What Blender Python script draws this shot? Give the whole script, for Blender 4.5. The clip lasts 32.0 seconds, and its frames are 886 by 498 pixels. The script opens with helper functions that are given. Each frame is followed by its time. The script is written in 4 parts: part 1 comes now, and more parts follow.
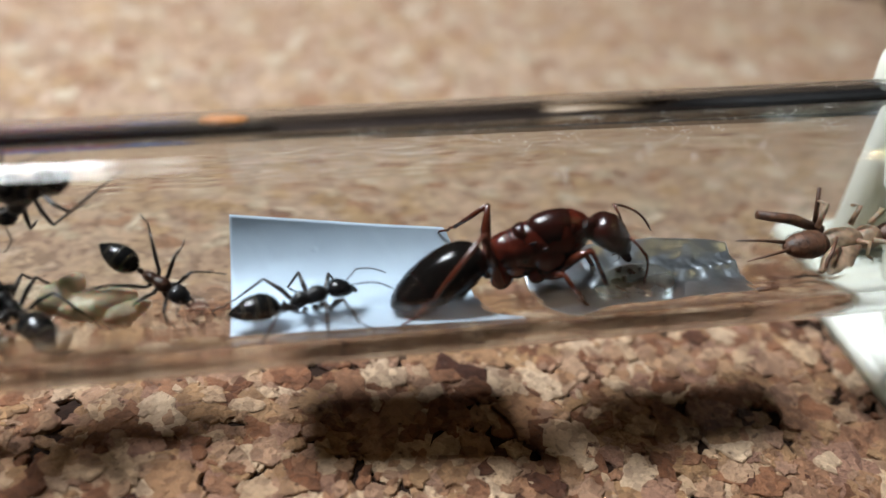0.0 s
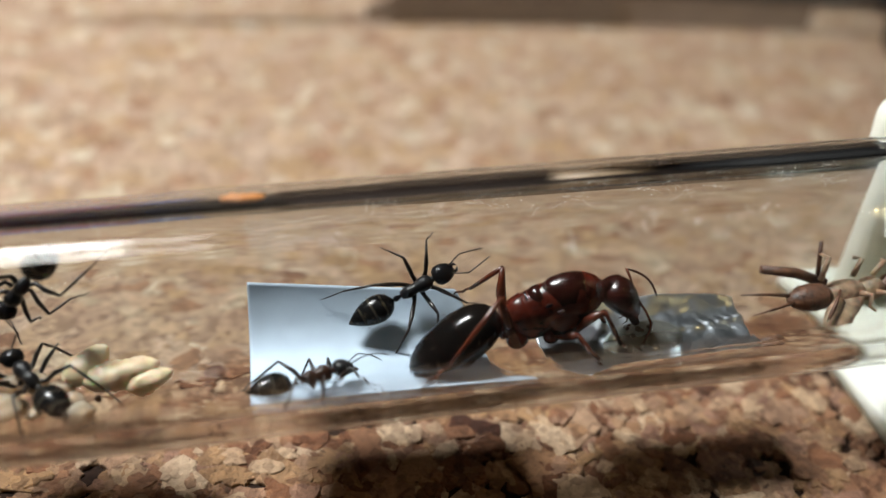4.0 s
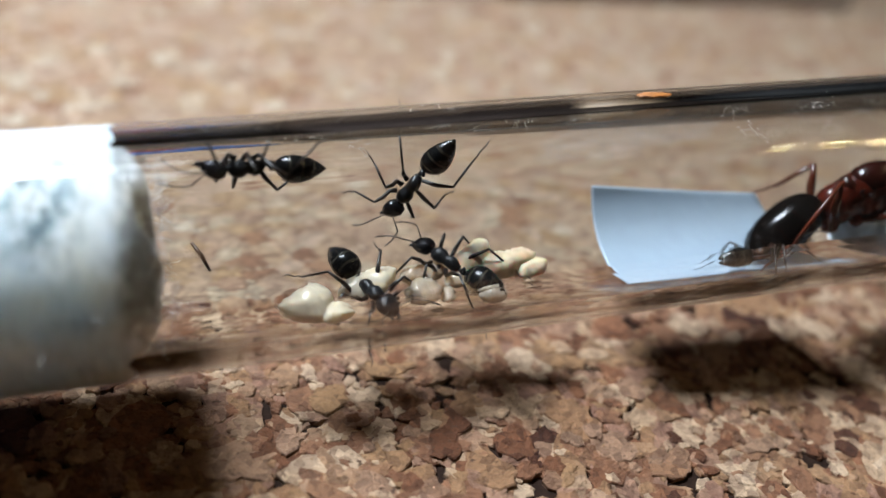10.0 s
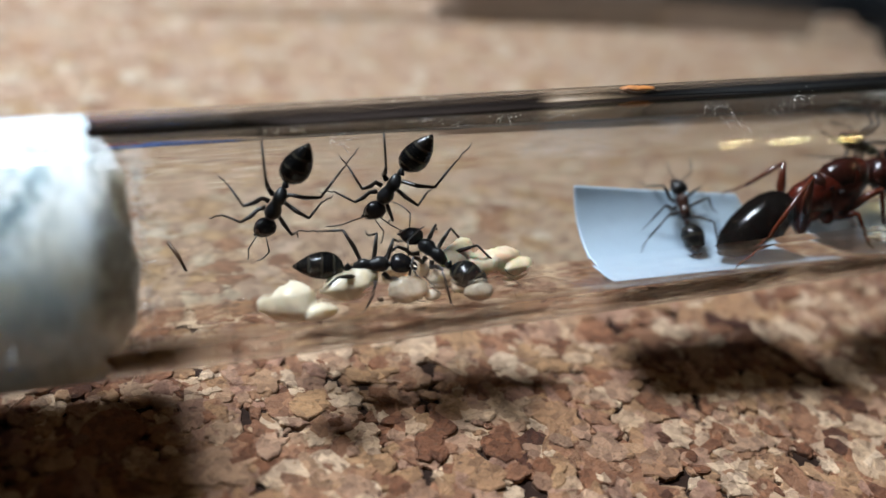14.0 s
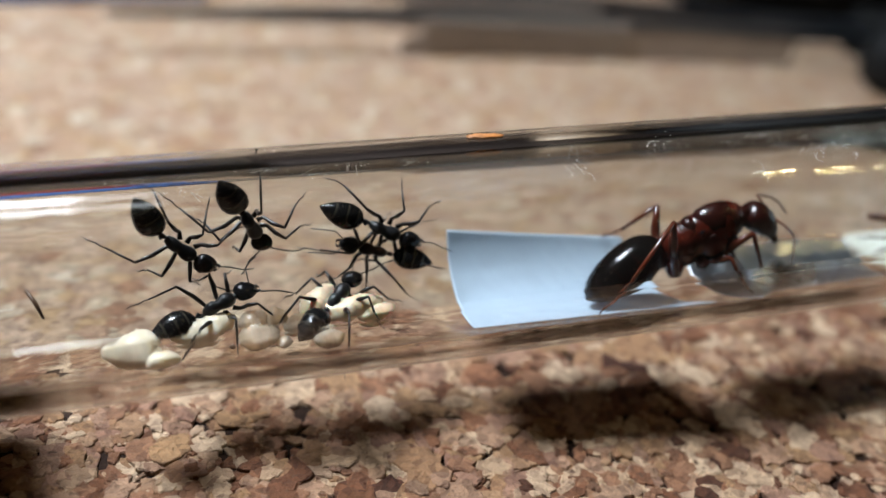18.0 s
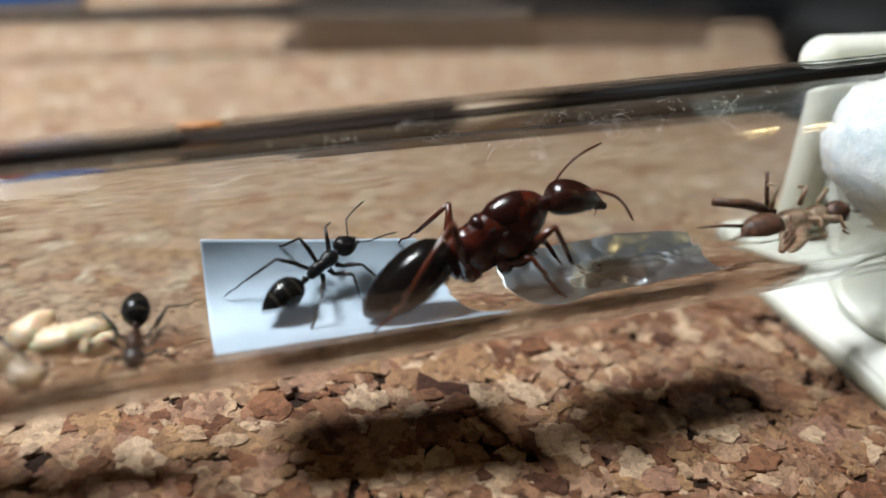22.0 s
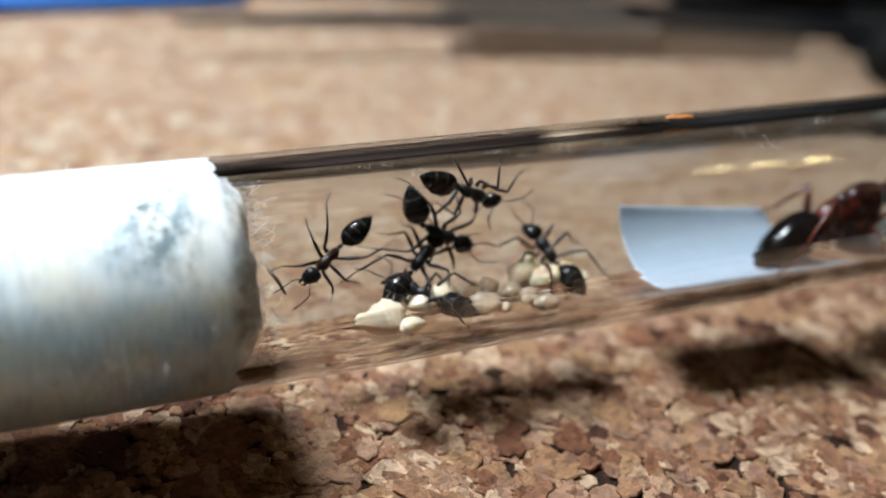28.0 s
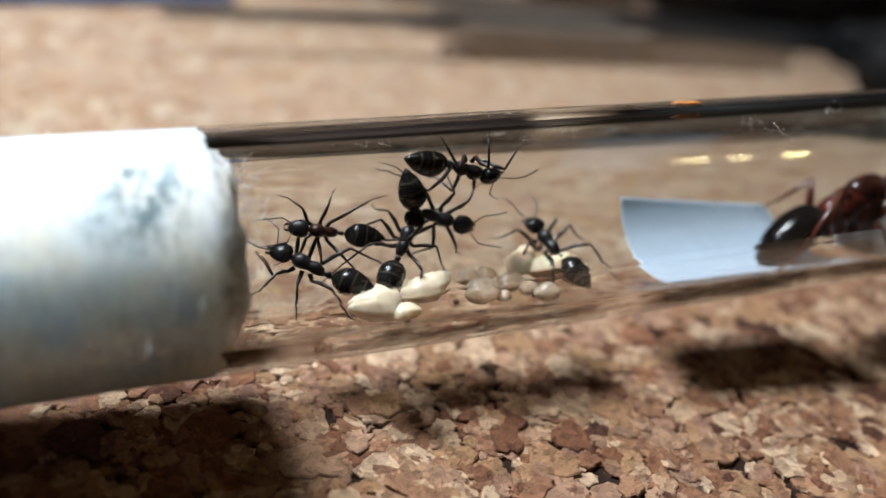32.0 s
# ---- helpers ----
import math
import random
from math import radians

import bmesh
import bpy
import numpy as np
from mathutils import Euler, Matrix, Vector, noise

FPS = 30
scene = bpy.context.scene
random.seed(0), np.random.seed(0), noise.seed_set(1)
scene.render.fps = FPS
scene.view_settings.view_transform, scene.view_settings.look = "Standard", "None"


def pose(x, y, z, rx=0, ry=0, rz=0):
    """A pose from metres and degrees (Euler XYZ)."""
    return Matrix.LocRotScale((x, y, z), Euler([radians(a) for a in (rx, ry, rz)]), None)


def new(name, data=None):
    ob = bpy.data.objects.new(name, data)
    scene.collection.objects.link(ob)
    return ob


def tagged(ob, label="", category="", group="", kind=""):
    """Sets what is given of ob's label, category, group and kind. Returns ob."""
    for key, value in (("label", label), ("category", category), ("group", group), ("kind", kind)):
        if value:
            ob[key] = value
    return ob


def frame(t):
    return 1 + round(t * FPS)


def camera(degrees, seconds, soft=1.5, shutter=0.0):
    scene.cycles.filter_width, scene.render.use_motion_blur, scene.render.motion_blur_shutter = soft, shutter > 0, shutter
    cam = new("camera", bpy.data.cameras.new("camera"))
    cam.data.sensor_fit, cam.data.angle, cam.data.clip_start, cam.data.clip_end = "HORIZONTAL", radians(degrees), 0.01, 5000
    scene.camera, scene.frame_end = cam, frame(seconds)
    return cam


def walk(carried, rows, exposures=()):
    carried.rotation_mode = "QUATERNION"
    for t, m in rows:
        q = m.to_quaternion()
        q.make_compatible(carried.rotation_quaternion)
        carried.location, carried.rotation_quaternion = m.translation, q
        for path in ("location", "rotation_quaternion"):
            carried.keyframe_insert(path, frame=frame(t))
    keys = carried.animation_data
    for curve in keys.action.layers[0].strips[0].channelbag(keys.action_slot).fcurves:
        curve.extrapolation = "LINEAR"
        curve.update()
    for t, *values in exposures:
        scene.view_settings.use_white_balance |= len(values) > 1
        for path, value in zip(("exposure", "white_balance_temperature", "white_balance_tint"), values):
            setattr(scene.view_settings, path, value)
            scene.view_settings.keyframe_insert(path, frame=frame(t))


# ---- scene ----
cam = camera(51.45, 32.0)
cam.data.dof.use_dof = True
cam.data.dof.focus_distance = 0.065
cam.data.dof.aperture_fstop = 15.0

# seconds, place in millimetres, heading, tilt and lean in degrees
PATH = [
    (0, 2.09, -46.79, 50.03, 13.49, -36.67, 6.19),
    (0.5, 1.94, -45.91, 47.92, 13.45, -36.40, 5.83),
    (1, 2.29, -46.01, 47.64, 13.16, -36.15, 5.42),
    (1.5, 2.47, -46.06, 47.27, 12.94, -35.89, 5.15),
    (2, 6.61, -46.46, 47.26, 13.24, -35.84, 5.75),
    (2.5, 18.35, -44.49, 47.91, 12.94, -35.44, 5.80),
    (3, 16.78, -45.42, 48.16, 12.99, -35.38, 4.97),
    (3.5, 8.81, -46.50, 50.34, 12.84, -35.06, 4.54),
    (4, 1.60, -46.65, 53.03, 12.71, -35.02, 4.49),
    (4.5, -8.30, -51.24, 62.53, 13.49, -35.65, 5.27),
    (6.5, -29.90, -51.23, 49.42, 20.34, -33.95, 7.51),
    (7, -30.87, -50.18, 48.94, 19.97, -34.35, 7.35),
    (7.5, -30.80, -50.83, 49.26, 19.75, -34.59, 7.29),
    (8, -30.81, -50.40, 48.48, 20.01, -34.47, 7.40),
    (8.5, -30.35, -50.47, 48.04, 19.99, -34.29, 7.31),
    (9, -32.57, -49.54, 47.37, 20.59, -33.98, 7.99),
    (9.5, -32.12, -50.41, 46.85, 20.64, -33.13, 7.78),
    (10, -33.48, -50.19, 47.82, 20.96, -33.48, 8.12),
    (10.5, -33.77, -49.79, 47.26, 21.18, -33.37, 8.30),
    (11, -33.57, -50.33, 46.94, 21.33, -32.83, 8.20),
    (11.5, -34.46, -49.92, 46.27, 22.08, -32.58, 8.49),
    (12, -34.34, -50.19, 46.31, 22.29, -32.22, 8.51),
    (12.5, -35.33, -49.67, 45.30, 22.87, -31.73, 8.66),
    (13, -34.86, -49.98, 45.61, 22.99, -31.59, 8.87),
    (13.5, -35.11, -49.87, 44.97, 23.30, -31.14, 8.80),
    (14, -34.59, -50.50, 44.25, 23.12, -30.49, 8.57),
    (14.5, -34.82, -50.71, 43.68, 23.23, -29.79, 8.46),
    (16.5, -34.46, -52.04, 42.05, 22.24, -27.72, 7.04),
    (17, -35.08, -51.66, 41.12, 21.94, -27.37, 6.85),
    (17.5, -33.22, -51.32, 42.05, 21.42, -28.01, 6.78),
    (18, -21.42, -54.08, 47.57, 19.25, -29.55, 6.47),
    (18.5, -10.30, -53.20, 47.35, 15.92, -29.95, 5.03),
    (19, -1.73, -52.33, 46.37, 14.99, -29.72, 4.01),
    (19.5, -2.16, -50.64, 44.41, 15.54, -29.69, 4.06),
    (20, -4.27, -49.61, 44.36, 15.82, -29.62, 3.94),
    (20.5, -3.52, -49.70, 43.78, 19.04, -29.37, 4.66),
    (21, -3.11, -50.11, 43.71, 19.08, -29.07, 4.27),
    (21.5, -3.08, -50.04, 43.55, 19.16, -29.01, 4.08),
    (22, -2.68, -50.07, 43.53, 19.21, -29.01, 3.88),
    (22.5, -2.79, -49.89, 43.43, 19.28, -28.98, 3.75),
    (23, -2.41, -49.95, 43.25, 19.07, -28.91, 3.55),
    (23.5, -2.08, -50.38, 44.00, 19.08, -28.77, 3.38),
    (24, -3.91, -52.03, 45.49, 18.62, -27.77, 2.91),
    (24.5, -17.78, -66.21, 52.12, 19.42, -27.46, 3.83),
    (25, -28.08, -67.56, 49.00, 20.17, -27.22, 4.24),
    (25.5, -27.96, -64.80, 47.80, 20.69, -27.66, 4.79),
    (27.5, -30.91, -60.48, 48.54, 22.80, -28.54, 5.83),
    (28, -43.63, -54.62, 46.51, 24.21, -28.49, 6.88),
    (28.5, -43.05, -53.31, 44.57, 24.59, -29.88, 7.69),
    (29, -43.17, -52.99, 43.89, 24.87, -29.25, 8.24),
    (29.5, -43.10, -53.67, 44.06, 25.03, -28.73, 8.36),
    (30, -42.88, -53.56, 43.78, 25.53, -28.39, 8.32),
    (30.5, -42.87, -53.81, 43.77, 25.76, -28.22, 8.42),
    (31, -43.09, -53.74, 42.89, 26.06, -27.68, 8.42),
    (31.5, -44.53, -52.54, 41.98, 26.05, -26.99, 8.47),
    (32, -43.97, -52.92, 42.73, 25.50, -27.12, 8.57),
]
MM = 0.001


def mpose(x, y, z, rx=0, ry=0, rz=0):
    return pose(x * MM, y * MM, z * MM, rx, ry, rz)


# seconds, stops and the drift of the white balance
EXPOSURES = [(0, 0.70, 6500, 10), (3, 0.68, 6550, 10), (4, 0.66, 6950, 10), (4.5, 0.66, 6900, 10), (7, 0.62, 6130, 9), (14, 0.63, 6130, 9), (17, 0.68, 6200, 9), (19, 0.70, 6220, 9), (21, 0.68, 6550, 10), (24, 0.67, 6850, 10), (25, 0.69, 6800, 10), (28, 0.70, 6420, 10), (32, 0.72, 6450, 10)]
walk(cam, [(t, mpose(x, y, z, 90 + tilt, 0, -head) @ pose(0, 0, 0, 0, 0, lean)) for t, x, y, z, head, tilt, lean in PATH], EXPOSURES)

# ---- light ----
world = bpy.data.worlds.new("sky")
scene.world = world
world.use_nodes = True
wn = world.node_tree.nodes
sky = wn.new("ShaderNodeTexSky")
sky.sky_type, sky.sun_disc = "NISHITA", False
sky.sun_elevation, sky.sun_rotation = radians(50), radians(-30)
world.node_tree.links.new(sky.outputs[0], wn["Background"].inputs[0])
wn["Background"].inputs[1].default_value = 0.0015
# the near desk lamp behind and left of the tube: its panel shows as the white streak on the glass
LAMP_AT = (-0.108, 0.085, 0.245)
LAMP_X, LAMP_Y = 0.078, 0.062
panel = new("lamp_light", bpy.data.lights.new("lamp_light", "AREA"))
panel.data.shape, panel.data.size, panel.data.size_y = "RECTANGLE", LAMP_X, LAMP_Y
panel.data.cycles.use_multiple_importance_sampling = False
scene.cycles.blur_glossy = 0.0
panel.data.energy, panel.data.color = 1.17, (0.915, 0.985, 1.06)
panel.matrix_world = pose(*LAMP_AT, -18, -24, 0)


# ---- materials ----
class Nodes:
    """A small builder of node materials."""

    def __init__(self, name, rough=0.5, metal=0.0, **more):
        self.mat = bpy.data.materials.new(name)
        self.mat.use_nodes = True
        self.t = self.mat.node_tree
        self.b = self.t.nodes["Principled BSDF"]
        self.put("Roughness", rough)
        self.put("Metallic", metal)
        for key, value in more.items():
            self.put(key.replace("_", " "), value)

    def put(self, key, value):
        if isinstance(value, bpy.types.NodeSocket):
            self.t.links.new(value, self.b.inputs[key])
        else:
            self.b.inputs[key].default_value = value

    def node(self, kind, **sockets):
        n = self.t.nodes.new(kind)
        for key, value in sockets.items():
            s = n.inputs[int(key[1:])] if key[0] == "i" and key[1:].isdigit() else n.inputs[key.replace("_", " ")]
            if isinstance(value, bpy.types.NodeSocket):
                self.t.links.new(value, s)
            else:
                s.default_value = value
        return n

    def coords(self, which="Object"):
        return self.node("ShaderNodeTexCoord").outputs[which]

    def noise(self, scale, detail=4, rough=0.6, vector=None):
        return self.node("ShaderNodeTexNoise", Vector=vector or self.coords(), Scale=scale, Detail=detail, Roughness=rough).outputs[0]

    def voronoi(self, scale, feature="F1", vector=None, out="Distance"):
        n = self.node("ShaderNodeTexVoronoi", Vector=vector or self.coords(), Scale=scale)
        n.feature = feature
        return n.outputs[out]

    def ramp(self, fac, stops):
        n = self.node("ShaderNodeValToRGB", Fac=fac)
        e = n.color_ramp.elements
        while len(e) < len(stops):
            e.new(0.5)
        for el, (p, c) in zip(e, stops):
            el.position = p
            el.color = (*c, 1) if len(c) == 3 else c
        return n.outputs[0]

    def mix(self, fac, a, b, how="MIX"):
        n = self.t.nodes.new("ShaderNodeMix")
        n.data_type, n.blend_type = "RGBA", how
        for s, v in ((n.inputs[0], fac), (n.inputs[6], a), (n.inputs[7], b)):
            if isinstance(v, bpy.types.NodeSocket):
                self.t.links.new(v, s)
            else:
                s.default_value = v if not isinstance(v, tuple) or len(v) == 4 else (*v, 1)
        return n.outputs[2]

    def bump(self, height, strength=0.5, distance=0.0002, normal=None):
        n = self.node("ShaderNodeBump", Height=height, Strength=strength, Distance=distance)
        if normal:
            self.t.links.new(normal, n.inputs["Normal"])
        self.put("Normal", n.outputs[0])
        return n.outputs[0]


def g3(v):
    return (v, v, v)


def make_cork(name, pieces):
    m = Nodes(name, 0.6, Specular_IOR_Level=0.3)
    co = m.coords()
    if pieces:
        info = m.node("ShaderNodeObjectInfo").outputs["Random"]
        isl = m.node("ShaderNodeNewGeometry").outputs["Random Per Island"]
        pick = m.node("ShaderNodeMath", i0=info, i1=isl)
        pick.operation = "ADD"
        frac = m.node("ShaderNodeMath", i0=pick.outputs[0])
        frac.operation = "FRACT"
        pick = frac.outputs[0]
    else:
        warp = m.node("ShaderNodeTexNoise", Vector=co, Scale=700, Detail=3, Roughness=0.6).outputs[1]
        off = m.node("ShaderNodeVectorMath", i0=warp, i1=(0.5, 0.5, 0.5))
        off.operation = "SUBTRACT"
        sc = m.node("ShaderNodeVectorMath", i0=off.outputs[0])
        sc.operation = "SCALE"
        sc.inputs["Scale"].default_value = 0.003
        ad = m.node("ShaderNodeVectorMath", i0=co, i1=sc.outputs[0])
        ad.operation = "ADD"
        cell = ad.outputs[0]
        pick = m.voronoi(430, vector=cell, out="Color")
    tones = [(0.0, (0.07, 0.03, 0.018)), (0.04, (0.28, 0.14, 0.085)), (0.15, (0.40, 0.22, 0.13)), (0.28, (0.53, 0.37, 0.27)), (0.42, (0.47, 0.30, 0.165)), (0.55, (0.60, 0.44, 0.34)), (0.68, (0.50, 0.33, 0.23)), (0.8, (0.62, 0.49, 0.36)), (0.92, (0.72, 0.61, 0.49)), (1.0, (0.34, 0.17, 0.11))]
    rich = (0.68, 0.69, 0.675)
    # granules: darker cork colour that stands in for the tube's shade in front
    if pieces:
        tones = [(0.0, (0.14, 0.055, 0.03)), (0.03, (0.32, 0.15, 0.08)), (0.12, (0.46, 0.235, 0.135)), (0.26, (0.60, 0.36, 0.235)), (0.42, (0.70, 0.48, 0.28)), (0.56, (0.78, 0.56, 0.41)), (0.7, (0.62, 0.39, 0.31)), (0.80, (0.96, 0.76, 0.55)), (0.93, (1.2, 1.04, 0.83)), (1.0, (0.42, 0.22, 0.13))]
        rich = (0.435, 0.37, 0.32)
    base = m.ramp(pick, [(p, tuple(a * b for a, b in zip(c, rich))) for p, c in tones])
    grain = m.noise(1900, 5, 0.7, co)
    big = m.noise(160, 3, 0.6, co)
    col = m.mix(0.7, base, m.ramp(grain, [(0.25, g3(0.45)), (0.5, g3(0.95)), (0.75, g3(1.2))]), "MULTIPLY")
    col = m.mix(0.5, col, m.ramp(big, [(0.3, (0.72, 0.66, 0.62)), (0.65, (1.08, 1.06, 1.02))]), "MULTIPLY")
    fine = m.voronoi(1500, vector=co, out="Color")
    col = m.mix(0.6, col, m.ramp(fine, [(0.2, (0.45, 0.38, 0.34)), (0.5, (0.95, 0.93, 0.9)), (0.8, (1.3, 1.28, 1.22))]), "MULTIPLY")
    pits = m.ramp(m.noise(1100, 3, 0.6, co), [(0.27, (1, 1, 1)), (0.36, (0, 0, 0))])
    col = m.mix(pits, col, (0.09, 0.045, 0.025))
    if not pieces:
        edge = m.voronoi(430, "DISTANCE_TO_EDGE", cell)
        seam = m.ramp(edge, [(0.0, g3(0.8)), (0.05, g3(0))])
        gaps = m.mix(1.0, seam, m.ramp(m.noise(330, 2, 0.5, co), [(0.45, g3(0)), (0.6, g3(1))]), "MULTIPLY")
        col = m.mix(gaps, col, (0.10, 0.05, 0.025))
    m.put("Base Color", col)
    m.bump(grain, 1.0, 0.0005 if pieces else 0.0004)
    return m.mat


CORK = make_cork("cork", False)
CORK_BITS_SHADED = make_cork("cork_granules_shaded", True)


def make_plain(name, color, rough=0.5, metal=0.0, var=0.15, scale=600, bump=0.1, **more):
    m = Nodes(name, rough, metal, **more)
    n = m.noise(scale, 4, 0.6)
    m.put("Base Color", m.mix(1.0, (*color, 1), m.ramp(n, [(0.3, g3(1 - var)), (0.7, g3(1 + var * 0.4))]), "MULTIPLY"))
    if bump:
        m.bump(m.noise(scale * 3, 3, 0.6), bump, 0.0001)
    return m.mat


def make_glass():
    m = Nodes("glass", 0.0, Transmission_Weight=1.0, IOR=1.5)
    m.put("Base Color", (0.985, 0.995, 0.99, 1))
    return m.mat


GLASS = make_glass()


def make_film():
    """A thin film added inside the glass to dim passing light, faintly hazy in patches."""
    m = Nodes("dimming_film", 0.8)
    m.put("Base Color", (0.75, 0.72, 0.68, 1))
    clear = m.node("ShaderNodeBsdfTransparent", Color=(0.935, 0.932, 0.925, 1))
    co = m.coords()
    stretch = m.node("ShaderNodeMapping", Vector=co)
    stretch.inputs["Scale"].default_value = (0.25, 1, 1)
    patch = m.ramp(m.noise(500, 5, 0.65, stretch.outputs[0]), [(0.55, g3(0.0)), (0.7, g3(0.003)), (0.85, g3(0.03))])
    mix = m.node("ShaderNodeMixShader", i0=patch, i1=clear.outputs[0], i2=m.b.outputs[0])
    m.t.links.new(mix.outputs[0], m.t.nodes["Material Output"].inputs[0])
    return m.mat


DIM_FILM = make_film()


FOIL = make_plain("foil_matt", (0.345, 0.43, 0.51), 0.55, 0.28, 0.06, 900, 0.08)
FOIL_SHINY = make_plain("foil_shiny", (0.54, 0.60, 0.65), 0.32, 1.0, 0.1, 500, 0.2)
CHITIN = make_plain("black_chitin", (0.006, 0.006, 0.007), 0.22, 0.0, 0.4, 2500, 0.25, Specular_IOR_Level=0.3)
CHITIN_DULL = make_plain("dull_chitin", (0.009, 0.009, 0.010), 0.34, 0.0, 0.4, 2500, 0.35, Specular_IOR_Level=0.3)
CHITIN_BROWN = make_plain("brown_chitin", (0.030, 0.011, 0.006), 0.3, 0.0, 0.4, 2500, 0.3, Specular_IOR_Level=0.3)
LEG_DARK = make_plain("dark_leg", (0.010, 0.006, 0.004), 0.35, 0.0, 0.3, 2500, 0.1)
RED = make_plain("red_chitin", (0.062, 0.0095, 0.0048), 0.2, 0.0, 0.65, 900, 0.55)
RED_DARK = make_plain("dark_red_chitin", (0.01944, 0.00396, 0.002736), 0.22, 0.0, 0.6, 900, 0.3)
RED_LEG = make_plain("red_leg", (0.075, 0.016, 0.0068), 0.25, 0.0, 0.3, 900, 0.1)


def make_cotton():
    """Wet cotton wool: bluish and cream mottling under fine matted fibres."""
    m = Nodes("cotton", 0.95, Subsurface_Weight=1.0, Subsurface_Scale=0.009)
    m.put("Subsurface Radius", (1.0, 0.95, 0.88))
    co = m.coords()
    lay = m.node("ShaderNodeMapping", Vector=co)
    lay.inputs["Scale"].default_value = (2.6, 0.7, 0.7)
    fibre = m.noise(900, 6, 0.7, lay.outputs[0])
    mottle = m.ramp(m.noise(230, 4, 0.6, co), [(0.32, (0.54, 0.64, 0.70)), (0.5, (0.66, 0.70, 0.70)), (0.68, (0.74, 0.71, 0.62))])
    far = m.node("ShaderNodeVectorMath", i0=co, i1=(-0.0398, -0.0034, 0.0192))
    far.operation = "DISTANCE"
    near = m.ramp(m.node("ShaderNodeMath", i0=far.outputs["Value"], i1=200.0).outputs[0], [(0.25, g3(0.9)), (0.85, g3(0.0))])
    near.node.inputs[0].links[0].from_node.operation = "MULTIPLY"
    stain = m.mix(1.0, near, m.ramp(m.noise(650, 4, 0.7, co), [(0.44, g3(0)), (0.6, g3(1))]), "MULTIPLY")
    mottle = m.mix(stain, mottle, (0.13, 0.20, 0.22))
    along = m.node("ShaderNodeMath", i0=m.node("ShaderNodeSeparateXYZ", Vector=co).outputs[0], i1=100.0, i2=3.62)
    along.operation = "MULTIPLY_ADD"
    rim = m.mix(1.0, m.ramp(along.outputs[0], [(0.035, g3(0)), (0.1, g3(0.65)), (0.5, g3(0.65)), (0.6, g3(0))]), m.ramp(m.noise(420, 4, 0.7, co), [(0.36, g3(0)), (0.56, g3(1))]), "MULTIPLY")
    mottle = m.mix(rim, mottle, (0.085, 0.07, 0.05))
    m.put("Base Color", m.mix(0.8, mottle, m.ramp(fibre, [(0.3, g3(0.66)), (0.5, g3(0.95)), (0.7, g3(1.1))]), "MULTIPLY"))
    m.bump(fibre, 1.0, 0.0006)
    return m.mat


COTTON = make_cotton()
PLASTIC = make_plain("white_plastic", (0.54, 0.55, 0.48), 0.38, 0.0, 0.05, 300, 0.05, Subsurface_Weight=0.8, Subsurface_Scale=0.006, Subsurface_Radius=(1, 0.95, 0.85))


def make_gaster():
    m = Nodes("banded_gaster", 0.2, Specular_IOR_Level=0.32)
    co = m.coords()
    sep = m.node("ShaderNodeSeparateXYZ", Vector=co).outputs[0]
    wave = m.node("ShaderNodeMath", i0=sep, i1=1 / 0.00085)
    wave.operation = "MULTIPLY"
    fr = m.node("ShaderNodeMath", i0=wave.outputs[0])
    fr.operation = "FRACT"
    band = m.ramp(fr.outputs[0], [(0.0, g3(1)), (0.10, g3(0.8)), (0.2, g3(0)), (0.95, g3(0)), (1.0, g3(1))])
    hair = m.noise(4000, 4, 0.7, co)
    col = m.mix(band, (0.005, 0.005, 0.005), (0.034, 0.029, 0.021))
    m.put("Base Color", m.mix(0.5, col, m.ramp(hair, [(0.3, g3(0.5)), (0.7, g3(1.3))]), "MULTIPLY"))
    m.bump(hair, 0.25, 0.00005)
    return m.mat


GASTER = make_gaster()
QUEEN_GASTER = make_plain("queen_gaster", (0.005, 0.004, 0.0035), 0.13, 0.0, 0.4, 500, 0.06, Specular_IOR_Level=0.3)
LARVA = make_plain("larva_skin", (0.76, 0.665, 0.50), 0.3, 0.0, 0.25, 700, 0.5, Specular_IOR_Level=0.5, Subsurface_Weight=0.6, Subsurface_Scale=0.0012, Subsurface_Radius=(1, 0.85, 0.65), Transmission_Weight=0.2)
LARVA_CLEAR = make_plain("young_larva_skin", (0.86, 0.72, 0.55), 0.16, 0.0, 0.25, 900, 0.25, Specular_IOR_Level=0.5, Subsurface_Weight=0.4, Subsurface_Scale=0.0012, Subsurface_Radius=(1, 0.85, 0.65), Transmission_Weight=0.68)
COCOON = make_plain("cocoon_silk", (0.66, 0.54, 0.37), 0.4, 0.0, 0.35, 800, 0.5, Subsurface_Weight=0.5, Subsurface_Scale=0.0005)
HONEY = make_plain("honey", (0.92, 0.91, 0.83), 0.04, 0.0, 0.05, 300, 0, Transmission_Weight=0.92, IOR=1.45)
CRICKET = make_plain("cricket_tan", (0.105, 0.043, 0.021), 0.5, 0.0, 0.8, 1300, 0.8)
CRICKET_PALE = make_plain("cricket_pale", (0.42, 0.28, 0.18), 0.5, 0.0, 0.7, 1100, 0.8, Transmission_Weight=0.4, Subsurface_Weight=0.3, Subsurface_Scale=0.0004)
GAP_SHEET = make_plain("cork_gap_sheet", (0.022, 0.011, 0.007), 0.8, 0.0, 0.5, 1500, 0.5, Specular_IOR_Level=0.1)
ROOM = make_plain("room_paint", (0.063, 0.06075, 0.0585), 0.8, 0.0, 0.1, 3, 0.02)
